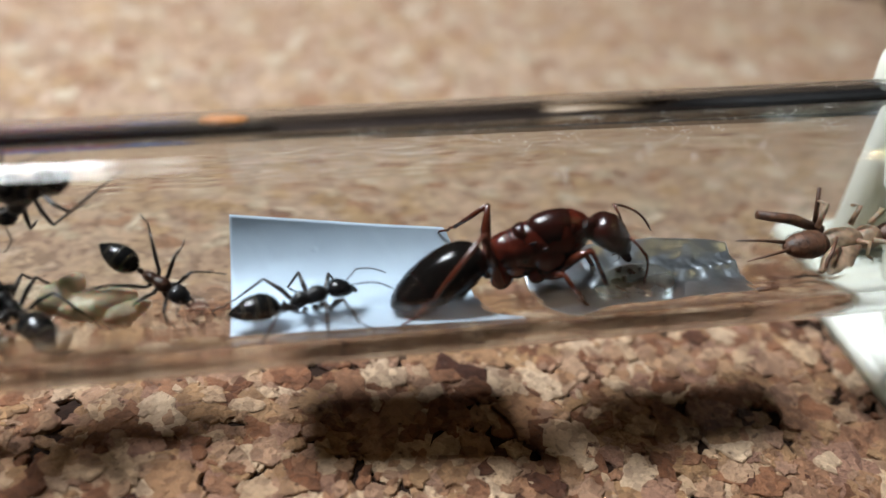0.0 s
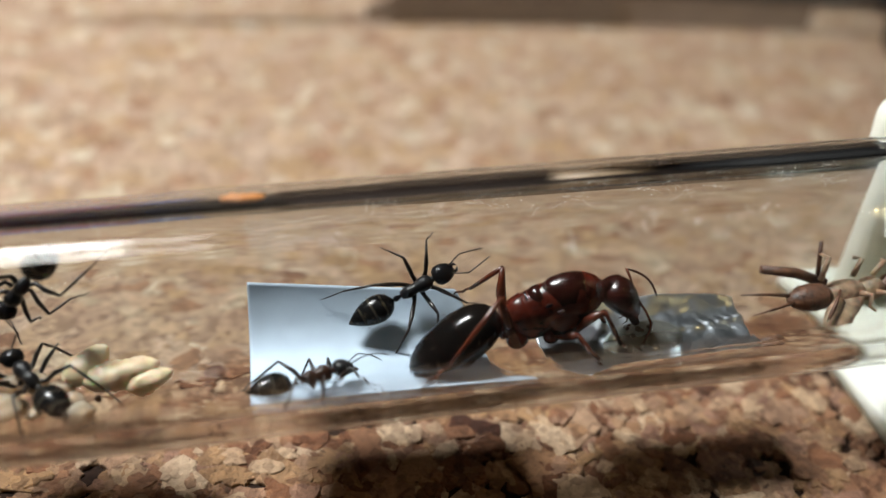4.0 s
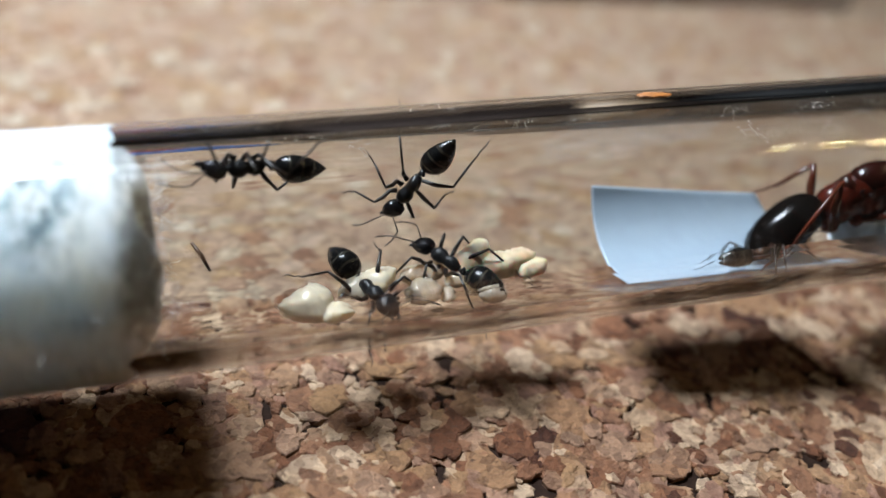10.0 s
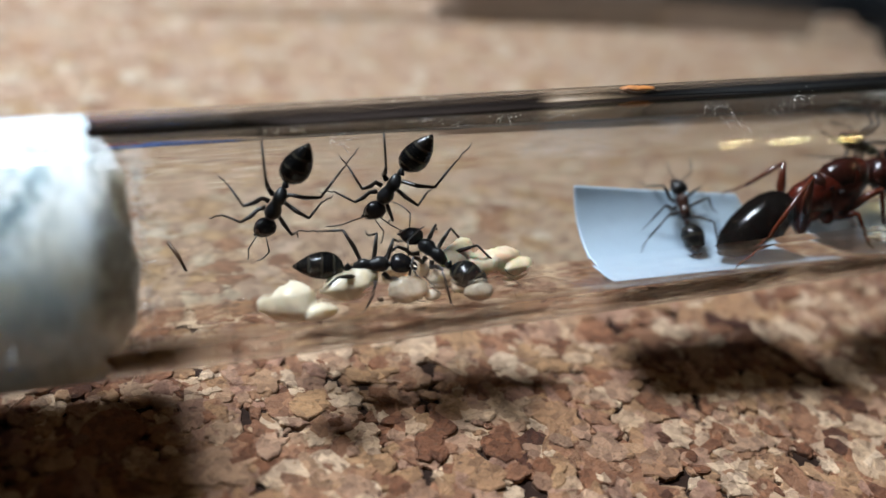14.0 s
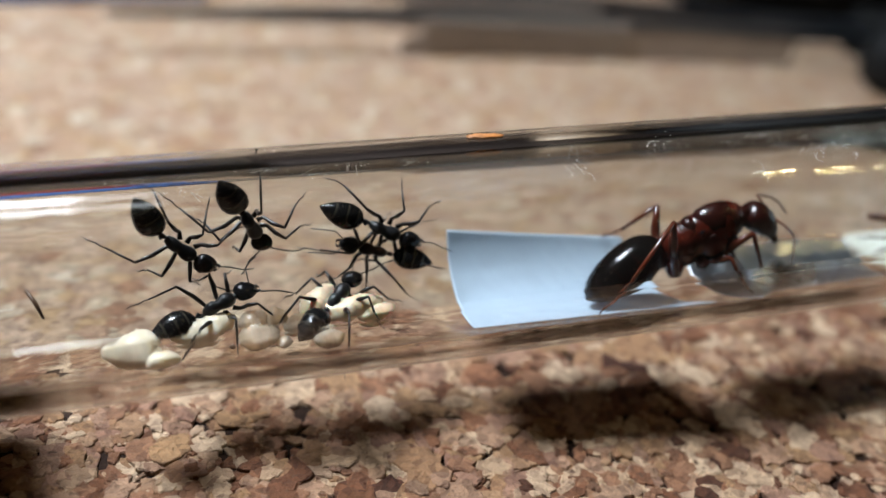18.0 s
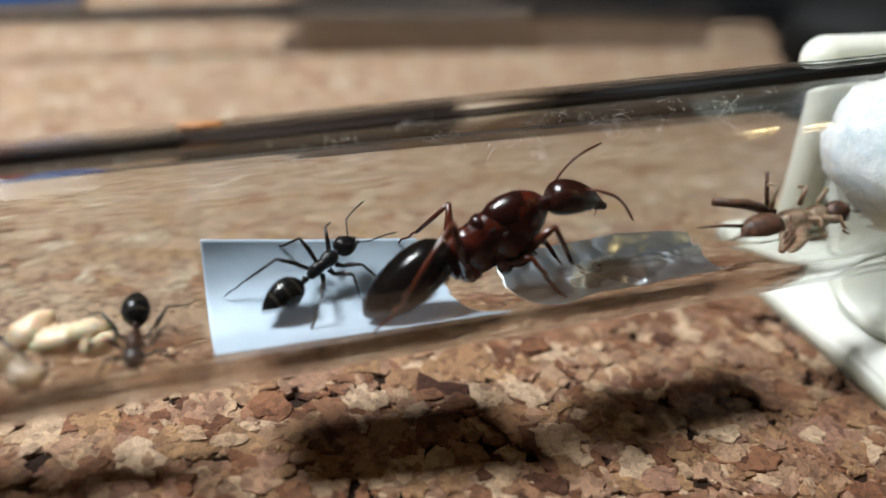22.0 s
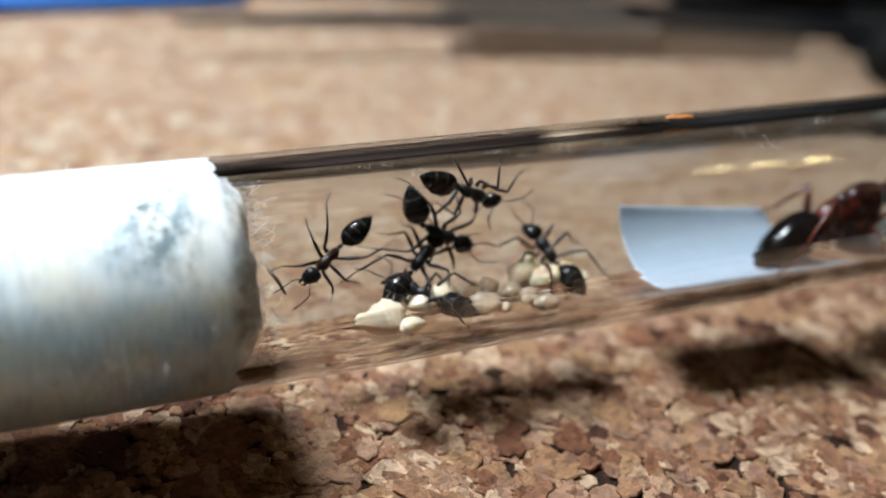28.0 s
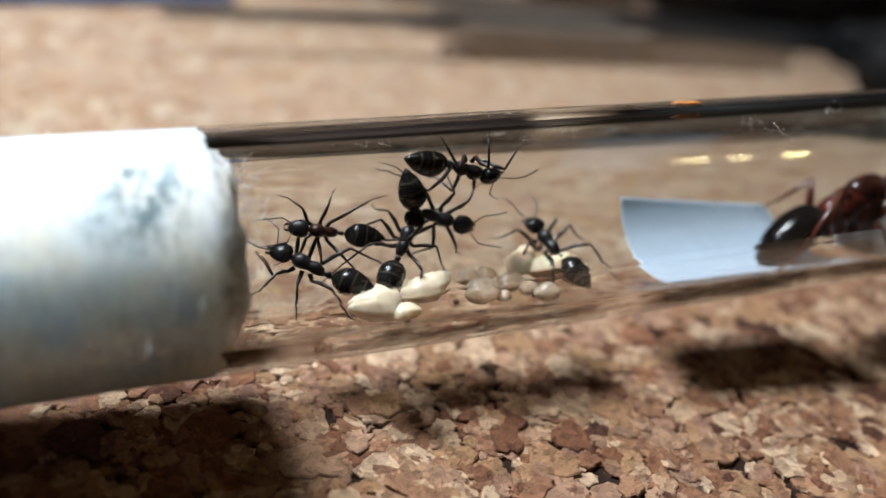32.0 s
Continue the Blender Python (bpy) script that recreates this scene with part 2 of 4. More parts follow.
BLACK = make_plain("black_plastic", (0.005, 0.005, 0.005), 0.7, 0.0, 0.2, 60, 0.1, Specular_IOR_Level=0.15)
BLUE = make_plain("blue_card", (0.0375, 0.15, 0.465), 0.4, 0.0, 0.1, 60, 0.05)
REDCARD = make_plain("red_card", (0.315, 0.015, 0.0225), 0.5, 0.0, 0.15, 60, 0.05)
STEEL = make_plain("steel", (0.10, 0.115, 0.135), 0.33, 0.9, 0.15, 80, 0.05)
BROWN = make_plain("brown_wood", (0.014, 0.009, 0.007), 0.85, 0.0, 0.4, 30, 0.2, Specular_IOR_Level=0.08)
TAN = make_plain("tan_wood", (0.30, 0.21, 0.13), 0.6, 0.0, 0.2, 60, 0.1)
GRIP_SHADE = make_plain("grip_shade_grey", (0.36, 0.30, 0.25), 0.55, 0.0, 0.15, 200, 0.1)
ORANGE = make_plain("orange_grain", (0.385, 0.14, 0.028), 0.6, 0.0, 0.4, 1500, 0.4)
LINT = make_plain("lint", (0.6, 0.6, 0.585), 0.9, 0.0, 0.1, 2000, 0.3)
HAIR = make_plain("brown_hair", (0.075, 0.0375, 0.015), 0.5, 0.0, 0.3, 1500, 0.1)
def make_glow(name, color, strength):
    m = Nodes(name, 0.4)
    m.put("Emission Color", (*color, 1))
    m.put("Emission Strength", strength)
    return m.mat


BULB = make_glow("warm_bulb", (1.0, 0.72, 0.32), 130.0)
DIFFUSER = make_glow("lamp_diffuser", (0.94, 0.98, 1.0), 22.0)
STREAK_FADE = make_glow("streak_fade", (0.94, 0.98, 1.0), 3.0)
MOULD = make_plain("grey_mould", (0.06, 0.078, 0.078), 0.95, 0.0, 0.6, 2500, 0.8)


# ---- mesh tools (all in millimetres) ----
def part(name, bm, mat, parent=None, label="", smooth=True, m=None, crisp=False):
    if crisp:
        bm.normal_update()
        for e in bm.edges:
            sizes = [f.calc_area() for f in e.link_faces]
            e.smooth = not (len(sizes) == 2 and max(sizes) > 9 * min(sizes))
    bmesh.ops.scale(bm, vec=(MM, MM, MM), verts=bm.verts)
    me = bpy.data.meshes.new(name)
    bm.normal_update()
    bm.to_mesh(me)
    bm.free()
    me.materials.append(mat)
    if smooth:
        for p in me.polygons:
            p.use_smooth = True
    ob = new(name, me)
    if parent:
        ob.parent = parent
    if m is not None:
        ob.matrix_basis = m
    if label:
        ob["label"] = label
    return ob


def thing(name, label, category, m=None, group="", kind=""):
    ob = new(name)
    ob.empty_display_size = 0.002
    if m is not None:
        ob.matrix_basis = m
    return tagged(ob, label, category, group, kind)


def loft(rings, bm=None, cap=True):
    """Joins rings of points, each the same number, into a skin."""
    bm = bm or bmesh.new()
    rows = [[bm.verts.new(p) for p in ring] for ring in rings]
    n = len(rows[0])
    for a, b in zip(rows, rows[1:]):
        for i in range(n):
            j = (i + 1) % n
            bm.faces.new((a[i], a[j], b[j], b[i]))
    if cap:
        bm.faces.new(rows[0][::-1])
        bm.faces.new(rows[-1])
    bmesh.ops.recalc_face_normals(bm, faces=bm.faces)
    return bm


def body(stations, seg=20, bm=None, power=1.0):
    """Stations (x, z, half width, half height) along x, closed to points at both ends."""
    rings = []
    for x, z, w, h in stations:
        rings.append([(x, w * math.cos(a), z + h * math.sin(a)) for a in (2 * math.pi * k / seg for k in range(seg))])
    return loft(rings, bm)


def egg(cx, cz, lx, w, h, n=9, seg=18, skew=0.0, bm=None, tip=1.0):
    """An egg along x with its middle at cx, half length lx."""
    st = []
    for k in range(n + 1):
        u = -math.cos(math.pi * k / n)
        r = max(math.sqrt(max(1 - u * u, 0)), 0.04) ** tip
        r *= 1 + skew * u
        st.append((cx + lx * u, cz, w * r, h * r))
    return body(st, seg, bm)


def pipe(points, radii, seg=7, bm=None):
    """A round tapered rod through points."""
    pts = [Vector(p) for p in points]
    rings = []
    up = Vector((0.13, 0.31, 0.94)).normalized()
    for i, p in enumerate(pts):
        d = (pts[min(i + 1, len(pts) - 1)] - pts[max(i - 1, 0)]).normalized()
        a = d.cross(up)
        if a.length < 0.1:
            a = d.cross(Vector((1, 0, 0)))
        a.normalize()
        b = d.cross(a)
        r = radii[min(i, len(radii) - 1)]
        rings.append([p + r * (math.cos(t) * a + math.sin(t) * b) for t in (2 * math.pi * k / seg for k in range(seg))])
    return loft(rings, bm)


def box(x0, x1, y0, y1, z0, z1, bev=0.0, bm=None):
    bm = bm or bmesh.new()
    r = bmesh.ops.create_cube(bm, size=1.0)
    for v in r["verts"]:
        v.co = Vector((x0 + (v.co.x + 0.5) * (x1 - x0), y0 + (v.co.y + 0.5) * (y1 - y0), z0 + (v.co.z + 0.5) * (z1 - z0)))
    if bev:
        es = list({e for v in r["verts"] for e in v.link_edges})
        bmesh.ops.bevel(bm, geom=es, offset=bev, segments=3, affect="EDGES")
    return bm


# ---- the tube's own frame ----
TUBE_Z, SLOPE, R_OUT, R_IN = 15.36, 0.0498, 8.0, 6.6
LEAN = math.degrees(math.atan(SLOPE))


def wall_point(s, ang, lift=0.0, r=None):
    """A point of the tube's bore at s along it and ang degrees from its lowest line towards the back."""
    a = radians(ang)
    q = (r or R_IN) - lift
    return Vector((s, q * math.sin(a), TUBE_Z + SLOPE * s - q * math.cos(a)))


def wall_pose(s, ang, heading, lift=0.0, pitch=0.0, roll=0.0):
    """The pose of a thing that stands on the bore: heading 0 looks along the tube, 90 up the back wall."""
    p = wall_point(s, ang, lift)
    base = pose(p.x * MM, p.y * MM, p.z * MM) @ pose(0, 0, 0, ang, 0, 0) @ pose(0, 0, 0, 0, -LEAN, 0)
    return base @ pose(0, 0, 0, 0, 0, heading) @ pose(0, 0, 0, roll, -pitch, 0)


# ---- structure ----
def build_ground():
    sheet = part("ground", box(-410, 410, CORK_EDGE, 410, -4.0, 0.0), CORK, None, smooth=False)
    tagged(sheet, "tan agglomerated cork sheet with pale and brown granules", "cork sheet", kind="structure")
    # unseen dark top, added to cut bounced light and haze on the glass
    tagged(part("unseen_table", box(-700, 700, -560, 415, -30.0, -4.0), BROWN, None, smooth=False), "unseen dark brown top under the cork, added to cut bounced light", "table top", kind="structure")


# the cork stops out of view so the glass mirrors the dark top
CORK_EDGE = -30.0
build_ground()


def build_unseen_room():
    """Unseen walls and ceiling added to close off sky light; one opening behind."""
    def wall(name, label, *b):
        tagged(part(name, box(*b), ROOM, None, smooth=False), label, "wall", kind="structure")
    wall("wall_south", "unseen dim wall added to keep sky light out", -800, 800, -700, -640, -150, 1300)
    wall("wall_west", "unseen dim wall added to keep sky light out", -860, -800, -700, 480, -150, 1300)
    wall("wall_east", "unseen dim wall added to keep sky light out", 800, 860, -700, 480, -150, 1300)
    wall("wall_north_low", "unseen wall added under the window opening", -800, 800, 420, 480, -150, 560)
    wall("wall_north_high", "unseen wall added over the window opening", -800, 800, 420, 480, 1250, 1300)
    wall("wall_north_left", "unseen wall added beside the window opening", -800, -700, 420, 480, 560, 1250)
    wall("wall_north_right", "unseen wall added beside the window opening", -20, 800, 420, 480, 560, 1250)
    tagged(part("ceiling", box(-860, 860, -700, 480, 1300, 1340), ROOM, None, smooth=False), "unseen dim ceiling added to keep sky light out", "ceiling", kind="structure")
    tagged(part("room_floor", box(-860, 860, -700, 480, -190, -150), BROWN, None, smooth=False), "dark brown room floor", "floor", kind="structure")


build_unseen_room()


def build_ceiling_lamp():
    """The warm three-bulb lamp whose glints lie on the glass."""
    lamp = thing("ceiling_lamp", "three-bulb warm ceiling lamp mirrored in the glass", "lamp", mpose(600, -200, 790))
    part("canopy", box(-25, 25, -25, 25, 498, 510, 4), STEEL, lamp, smooth=False)
    part("rod", pipe([(0, 0, 500), (0, 0, 22)], [3], 10), STEEL, lamp)
    part("bar", pipe([(-58, 18, 50), (0, 0, 22), (51, -30, -10)], [4], 8), STEEL, lamp)
    for x, y, z in ((-53, 16, 30), (0, 0, 3), (45, -26, -29)):
        cup = part("socket", pipe([(x, y, z + 19), (x, y, z + 4)], [8, 11], 12), STEEL, lamp)
        for k in (-7, 7):
            part("bulb", pipe([(x - 14, y + k, z), (x + 14, y + k, z)], [2.8, 2.8], 8), BULB, cup, "glowing warm bulb")



def build_desk_lamp():
    """Stands over the scene, out of view; its lit panel is the area light."""
    x, y, z = (1000 * v for v in LAMP_AT)
    lamp = thing("desk_lamp", "dark grey desk lamp with a bright flat panel over the tube", "lamp")
    head = part("lamp_head", box(-46, 92, -36, 36, 2, 14, 3), BLACK, lamp, m=pose(*LAMP_AT, -18, -24, 0))
    # glowing panels added and sized for the soft-ended streak mirrored in the glass
    part("diffuser", box(-24, 44, -10, 24, 0.5, 1.5), DIFFUSER, head, "bright white light panel", smooth=False)
    part("fade_strip", box(44.2, 72, -6, 22, 0.5, 1.5), STREAK_FADE, head, "dimmer strip added to fade the streak mirrored in the glass", smooth=False)
    part("rim", box(-46, -42, -36, 36, -4, 2, 0.8), BLACK, head)
    part("rim", box(88, 92, -36, 36, -4, 2, 0.8), BLACK, head)
    part("arm", pipe([(x - 30, y + 20, z + 24), (x - 160, y + 90, z + 60), (-330, 250, 20)], [5], 10), STEEL, lamp)
    part("base", pipe([(-330, 250, 0), (-330, 250, 14), (-330, 250, 20)], [60, 58, 20], 32), BLACK, lamp)


def flake(bm, cx, cy, r, rnd):
    """One sliced flake of cork: a flat ragged chip with a worn rim."""
    n = int(min(max(9 + r * 7, 11), 20))
    lean, slim, seed = rnd.uniform(0, math.pi), rnd.uniform(0.5, 1.0), rnd.uniform(0, 99)
    h = rnd.triangular(0.12, 0.56, 0.34)
    tx, ty = rnd.gauss(0, 0.06), rnd.gauss(0, 0.06)
    rows = [[], [], []]
    for k in range(n):
        t = 2 * math.pi * (k + rnd.uniform(-0.35, 0.35)) / n
        q = r * (1 + 0.6 * noise.noise(Vector((math.cos(t) * 1.7, math.sin(t) * 1.7, seed)))) * rnd.uniform(0.9, 1.09)
        u, v = q * math.cos(t), q * slim * math.sin(t)
        dx, dy = u * math.cos(lean) - v * math.sin(lean), u * math.sin(lean) + v * math.cos(lean)
        z = h + tx * dx + ty * dy
        f = 1 - rnd.uniform(0.05, 0.16) / max(q, 0.3)
        rows[0].append(bm.verts.new((cx + dx * 0.95, cy + dy * 0.95, z - 0.6)))
        rows[1].append(bm.verts.new((cx + dx, cy + dy, z - rnd.uniform(0.03, 0.12))))
        rows[2].append(bm.verts.new((cx + dx * f, cy + dy * f, z)))
    peak = bm.verts.new((cx, cy, h + rnd.uniform(0.0, 0.06)))
    for a, b in zip(rows, rows[1:]):
        for i in range(n):
            j = (i + 1) % n
            bm.faces.new((a[i], a[j], b[j], b[i]))
    for i in range(n):
        bm.faces.new((rows[2][i], rows[2][(i + 1) % n], peak))


def build_granules():
    rnd = random.Random(77)
    x0, x1, y0, y1 = -68, 88, -29, 9
    # flat dark brown sheet that shows in the gaps between granules
    sheet = bmesh.new()
    bmesh.ops.create_grid(sheet, x_segments=1, y_segments=1, size=1, matrix=Matrix.Translation(((x0 + x1) / 2, (y0 + y1) / 2, 0.006)) @ Matrix.Diagonal(((x1 - x0) / 2 - 2, (y1 - y0) / 2 - 2, 1, 1)))
    floor = tagged(part("cork_floor", sheet, GAP_SHEET, None, smooth=False), "dark brown sheet under the gaps between the pale cork granules", "cork", kind="structure")
    rest = []
    count, alone = 0, 0
    chips = bmesh.new()
    while count < 7800:
        count += 1
        x, y = rnd.uniform(x0, x1), rnd.uniform(y0, y1)
        r = min(max(rnd.lognormvariate(-0.16, 0.50), 0.25), 2.5)
        if -32 < x < 22 and -14 < y < 2.5 and alone < 300 and r > 0.8:
            alone += 1
            bm = bmesh.new()
            flake(bm, x, y, r, rnd)
            part("granule", bm, CORK_BITS_SHADED, floor, smooth=False)
        else:
            flake(chips, x, y, r, rnd)
            if count % 900 == 0:
                rest.append(chips)
                chips = bmesh.new()
    rest.append(chips)
    for bm in rest:
        tagged(part("granules", bm, CORK_BITS_SHADED, floor, smooth=False), kind="stuff")


build_granules()


def build_tube():
    tube = thing("test_tube", "clear glass test tube lying slightly raised over the cork", "test tube", mpose(0, 0, TUBE_Z, 0, -LEAN, 0))
    seg = 96
    prof = [(57.2, R_IN), (57.8, R_IN + 0.15), (58.0, R_IN + 0.5), (58.0, R_OUT - 0.5), (57.8, R_OUT - 0.15), (57.2, R_OUT)]
    prof += [(x, R_OUT) for x in (56.5, 52, 40, 20, 0, -20, -40, -60, -80, -100, -120, -138)]
    prof.append((-140, R_OUT))
    for k in range(1, 9):
        a = math.pi / 2 * k / 8
        prof.append((-140 - R_OUT * math.sin(a), max(R_OUT * math.cos(a), 0.01)))
    for k in range(8, 0, -1):
        a = math.pi / 2 * k / 8
        prof.append((-140 - R_IN * math.sin(a), max(R_IN * math.cos(a), 0.01)))
    prof.append((-140, R_IN))
    prof += [(x, R_IN) for x in (-138, -120, -100, -80, -60, -40, -20, 0, 20, 40, 52, 56.5)]
    rings = [[(x, r * math.cos(t), r * math.sin(t)) for t in (2 * math.pi * k / seg for k in range(seg))] for x, r in prof]
    # one clear wall, made in two arcs
    for k0, k1 in ((0, 48), (48, 96)):
        bm = bmesh.new()
        rows = [[bm.verts.new(ring[k % seg]) for k in range(k0, k1 + 1)] for ring in rings]
        rows.append(rows[0])
        for a, b in zip(rows, rows[1:]):
            for i in range(k1 - k0):
                bm.faces.new((a[i], b[i], b[i + 1], a[i + 1]))
        g = part("glass_wall", bm, GLASS, tube)
        g.visible_shadow = False
    # added film, stands in for the light lost in the glass
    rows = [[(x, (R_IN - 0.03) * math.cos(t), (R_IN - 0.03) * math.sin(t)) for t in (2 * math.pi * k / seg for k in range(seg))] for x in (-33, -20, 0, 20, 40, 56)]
    part("dimming_film", loft(rows, None, False), DIM_FILM, tube, "faint greyish film added inside the glass to dim passing light")
    return tube


build_tube()


def lumpy(rings_fn, nx, seg, bm=None):
    return loft([[rings_fn(i / nx, 2 * math.pi * k / seg) for k in range(seg)] for i in range(nx + 1)], bm)


def wisp(rnd, start, way, length, bend, r=0.03, n=6, bm=None):
    """A fine bent fibre."""
    p, d, pts = Vector(start), Vector(way).normalized(), []
    for _ in range(n):
        pts.append(p.copy())
        d = (d + bend * Vector((rnd.uniform(-1, 1), rnd.uniform(-1, 1), rnd.uniform(-1, 1)))).normalized()
        p = p + d * (length / n)
    return pipe(pts, [r], 4, bm)


build_ceiling_lamp()
build_desk_lamp()


def build_cotton_left():
    plug = thing("cotton_plug", "damp white cotton plug with grey mould spots sealing the water", "cotton plug")
    rnd = random.Random(4)
    ax = Vector((1, 0, SLOPE)).normalized()

    def skin(u, a):
        s = -72 + u * 39.0
        r = R_IN + 0.09
        if u > 0.93:
            k = (u - 0.93) / 0.07
            r *= math.sqrt(max(1 - (0.98 * k) ** 2.6, 0.0004))
            s = -72 + 0.93 * 39 + k * 2.4
        n = noise.noise(Vector((s * 0.8, math.cos(a) * r * 0.6, math.sin(a) * r * 0.6)))
        m = noise.noise(Vector((s * 3.0, math.cos(a) * r * 2.2, math.sin(a) * r * 2.2)))
        if u > 0.9:
            s += 0.8 * n + 0.35 * m
        r = r - 0.08 * abs(m)
        return (s, r * math.cos(a), TUBE_Z + SLOPE * s + r * math.sin(a))

    part("wad", lumpy(skin, 60, 72), COTTON, plug)
    bm = bmesh.new()
    for _ in range(150):
        a = rnd.uniform(0, 2 * math.pi)
        r = R_IN * math.sqrt(rnd.uniform(0.1, 0.98))
        s = -33.4 + rnd.uniform(-0.4, 0.5)
        wisp(rnd, (s, r * math.cos(a) * 0.97, TUBE_Z + SLOPE * s + r * math.sin(a) * 0.97), (0.7, rnd.uniform(-1, 1), rnd.uniform(-1, 1)), rnd.uniform(0.6, 1.8), 0.5, 0.018, 5, bm)
    tagged(part("fibres", bm, LINT, plug), kind="stuff")
    bm = bmesh.new()
    for _ in range(260):
        q = wall_point(rnd.uniform(-60, -34.5), rnd.uniform(-180, 180), -0.07)
        wisp(rnd, q, (rnd.uniform(-0.6, 0.6), rnd.uniform(-1, 1), rnd.uniform(-1, 1)), rnd.uniform(1.0, 3.5), 0.35, 0.02, 6, bm)
    tagged(part("fibres", bm, LINT, plug), kind="stuff")
    # mould: a stain of many small dark tufts just over the wad
    bm = bmesh.new()
    for _ in range(170):
        s = rnd.gauss(-39.8, 0.9)
        a = rnd.gauss(30, 10)
        if s > -33.6:
            continue
        p = wall_point(s, a - 180, -0.09)
        bmesh.ops.create_icosphere(bm, subdivisions=1, radius=rnd.uniform(0.03, 0.08), matrix=Matrix.Translation(p))
    tagged(part("mould", bm, MOULD, plug, "grey-blue mould stain"), kind="stuff")
    bm = bmesh.new()
    for _ in range(420):
        a = rnd.uniform(120, 330)
        s = -33.8 + rnd.gauss(0, 0.28)
        p = wall_point(s, a, 0.1 + abs(rnd.gauss(0, 0.5)))
        bmesh.ops.create_icosphere(bm, subdivisions=1, radius=rnd.uniform(0.02, 0.06), matrix=Matrix.Translation(p))
    tagged(part("dirt_rim", bm, MOULD, plug, "dark dirty rim of the wad"), kind="stuff")
    return plug


build_cotton_left()


def build_cotton_right():
    plug = thing("cotton_plug", "fluffy clean white cotton ball closing the tube's mouth", "cotton plug")

    def skin(u, a):
        k = 2 * u - 1
        s = 54.6 + 9.4 * k
        r = R_IN * 1.25 * max(1 - abs(k) ** 2.6, 0.0004) ** 0.5
        v = Vector((s * 0.3, math.cos(a) * r * 0.3, math.sin(a) * r * 0.3))
        q = 1 + 0.26 * (noise.noise(v) - 0.12) + 0.09 * noise.noise(v * 3) + 0.03 * noise.noise(v * 9)
        r = min(r * q, R_IN - 0.05 if s < 58.5 else 9)
        low = max(-math.sin(a), 0) * r / R_IN
        s += 3.4 * low * max(-k, 0) + 0.25 * noise.noise(v * 5)
        return (s, r * math.cos(a), TUBE_Z + SLOPE * s + r * math.sin(a))

    part("wad", lumpy(skin, 56, 90), COTTON, plug)
    rnd = random.Random(9)
    bm = bmesh.new()
    for _ in range(420):
        p = Vector(skin(rnd.uniform(0.0, 0.45), rnd.uniform(0, 2 * math.pi)))
        d = p - Vector((55, 0, TUBE_Z + SLOPE * 55))
        wisp(rnd, p - d * 0.02, d.normalized() + Vector((rnd.uniform(-1.5, 0.5), rnd.uniform(-1, 1), rnd.uniform(-1, 1))), rnd.uniform(0.5, 1.8), 0.7, 0.014, 5, bm)
    tagged(part("fibres", bm, LINT, plug), kind="stuff")


build_cotton_right()


def sheet_on_wall(name, label, outline_lo, outline_hi, s0, s1, mat, crumple, nx, na, thick=0.07, lift=0.05, seed=1):
    """Foil that follows the bore between two edge curves, angle by place along the tube."""
    ob_rows = []
    rnd = random.Random(seed)

    def at(i, j, extra):
        u, v = i / nx, j / na
        s = s0 + (s1 - s0) * u
        lo, hi = outline_lo(s), outline_hi(s)
        a = lo + (hi - lo) * v
        n1 = noise.noise(Vector((s * 0.5, a * 0.05, seed)))
        n2 = noise.noise(Vector((s * 1.7, a * 0.16, seed + 5)))
        n3 = abs(noise.noise(Vector((s * 0.9 + a * 0.06, s * 0.3, seed + 9))))
        up = crumple * (0.55 * abs(n1) + 0.25 * abs(n2) + 0.5 * n3)
        if crumple > 0.2:
            cell = noise.voronoi(Vector((s * 0.42, a * 0.075, seed)))[0]
            fold = math.exp(-((a - 4 - 2.0 * (s - 27) * 0.3) / 4.0) ** 2)
            up = crumple * (0.25 + 0.75 * u) * (0.26 * cell[0] + 0.7 * abs(n1) + 0.12 * abs(n2) + 0.6 * fold * (0.5 + n3))
        return wall_point(s, a, lift + up + extra)

    bm = bmesh.new()
    tops = [[bm.verts.new(at(i, j, thick)) for j in range(na + 1)] for i in range(nx + 1)]
    bots = [[bm.verts.new(at(i, j, 0)) for j in range(na + 1)] for i in range(nx + 1)]
    for i in range(nx):
        for j in range(na):
            bm.faces.new((tops[i][j], tops[i + 1][j], tops[i + 1][j + 1], tops[i][j + 1]))
            bm.faces.new((bots[i][j], bots[i][j + 1], bots[i + 1][j + 1], bots[i + 1][j]))
    for i in range(nx):
        bm.faces.new((tops[i][0], bots[i][0], bots[i + 1][0], tops[i + 1][0]))
        bm.faces.new((tops[i][na], tops[i + 1][na], bots[i + 1][na], bots[i][na]))
    for j in range(na):
        bm.faces.new((tops[0][j], tops[0][j + 1], bots[0][j + 1], bots[0][j]))
        bm.faces.new((tops[nx][j], bots[nx][j], bots[nx][j + 1], tops[nx][j + 1]))
    bmesh.ops.recalc_face_normals(bm, faces=bm.faces)
    ob = part(name, bm, mat)
    return tagged(ob, label, "foil")


def lerp(x, stops):
    for (a, p), (b, q) in zip(stops, stops[1:]):
        if x <= b:
            return p + (q - p) * max(0.0, (x - a) / (b - a))
    return stops[-1][1]


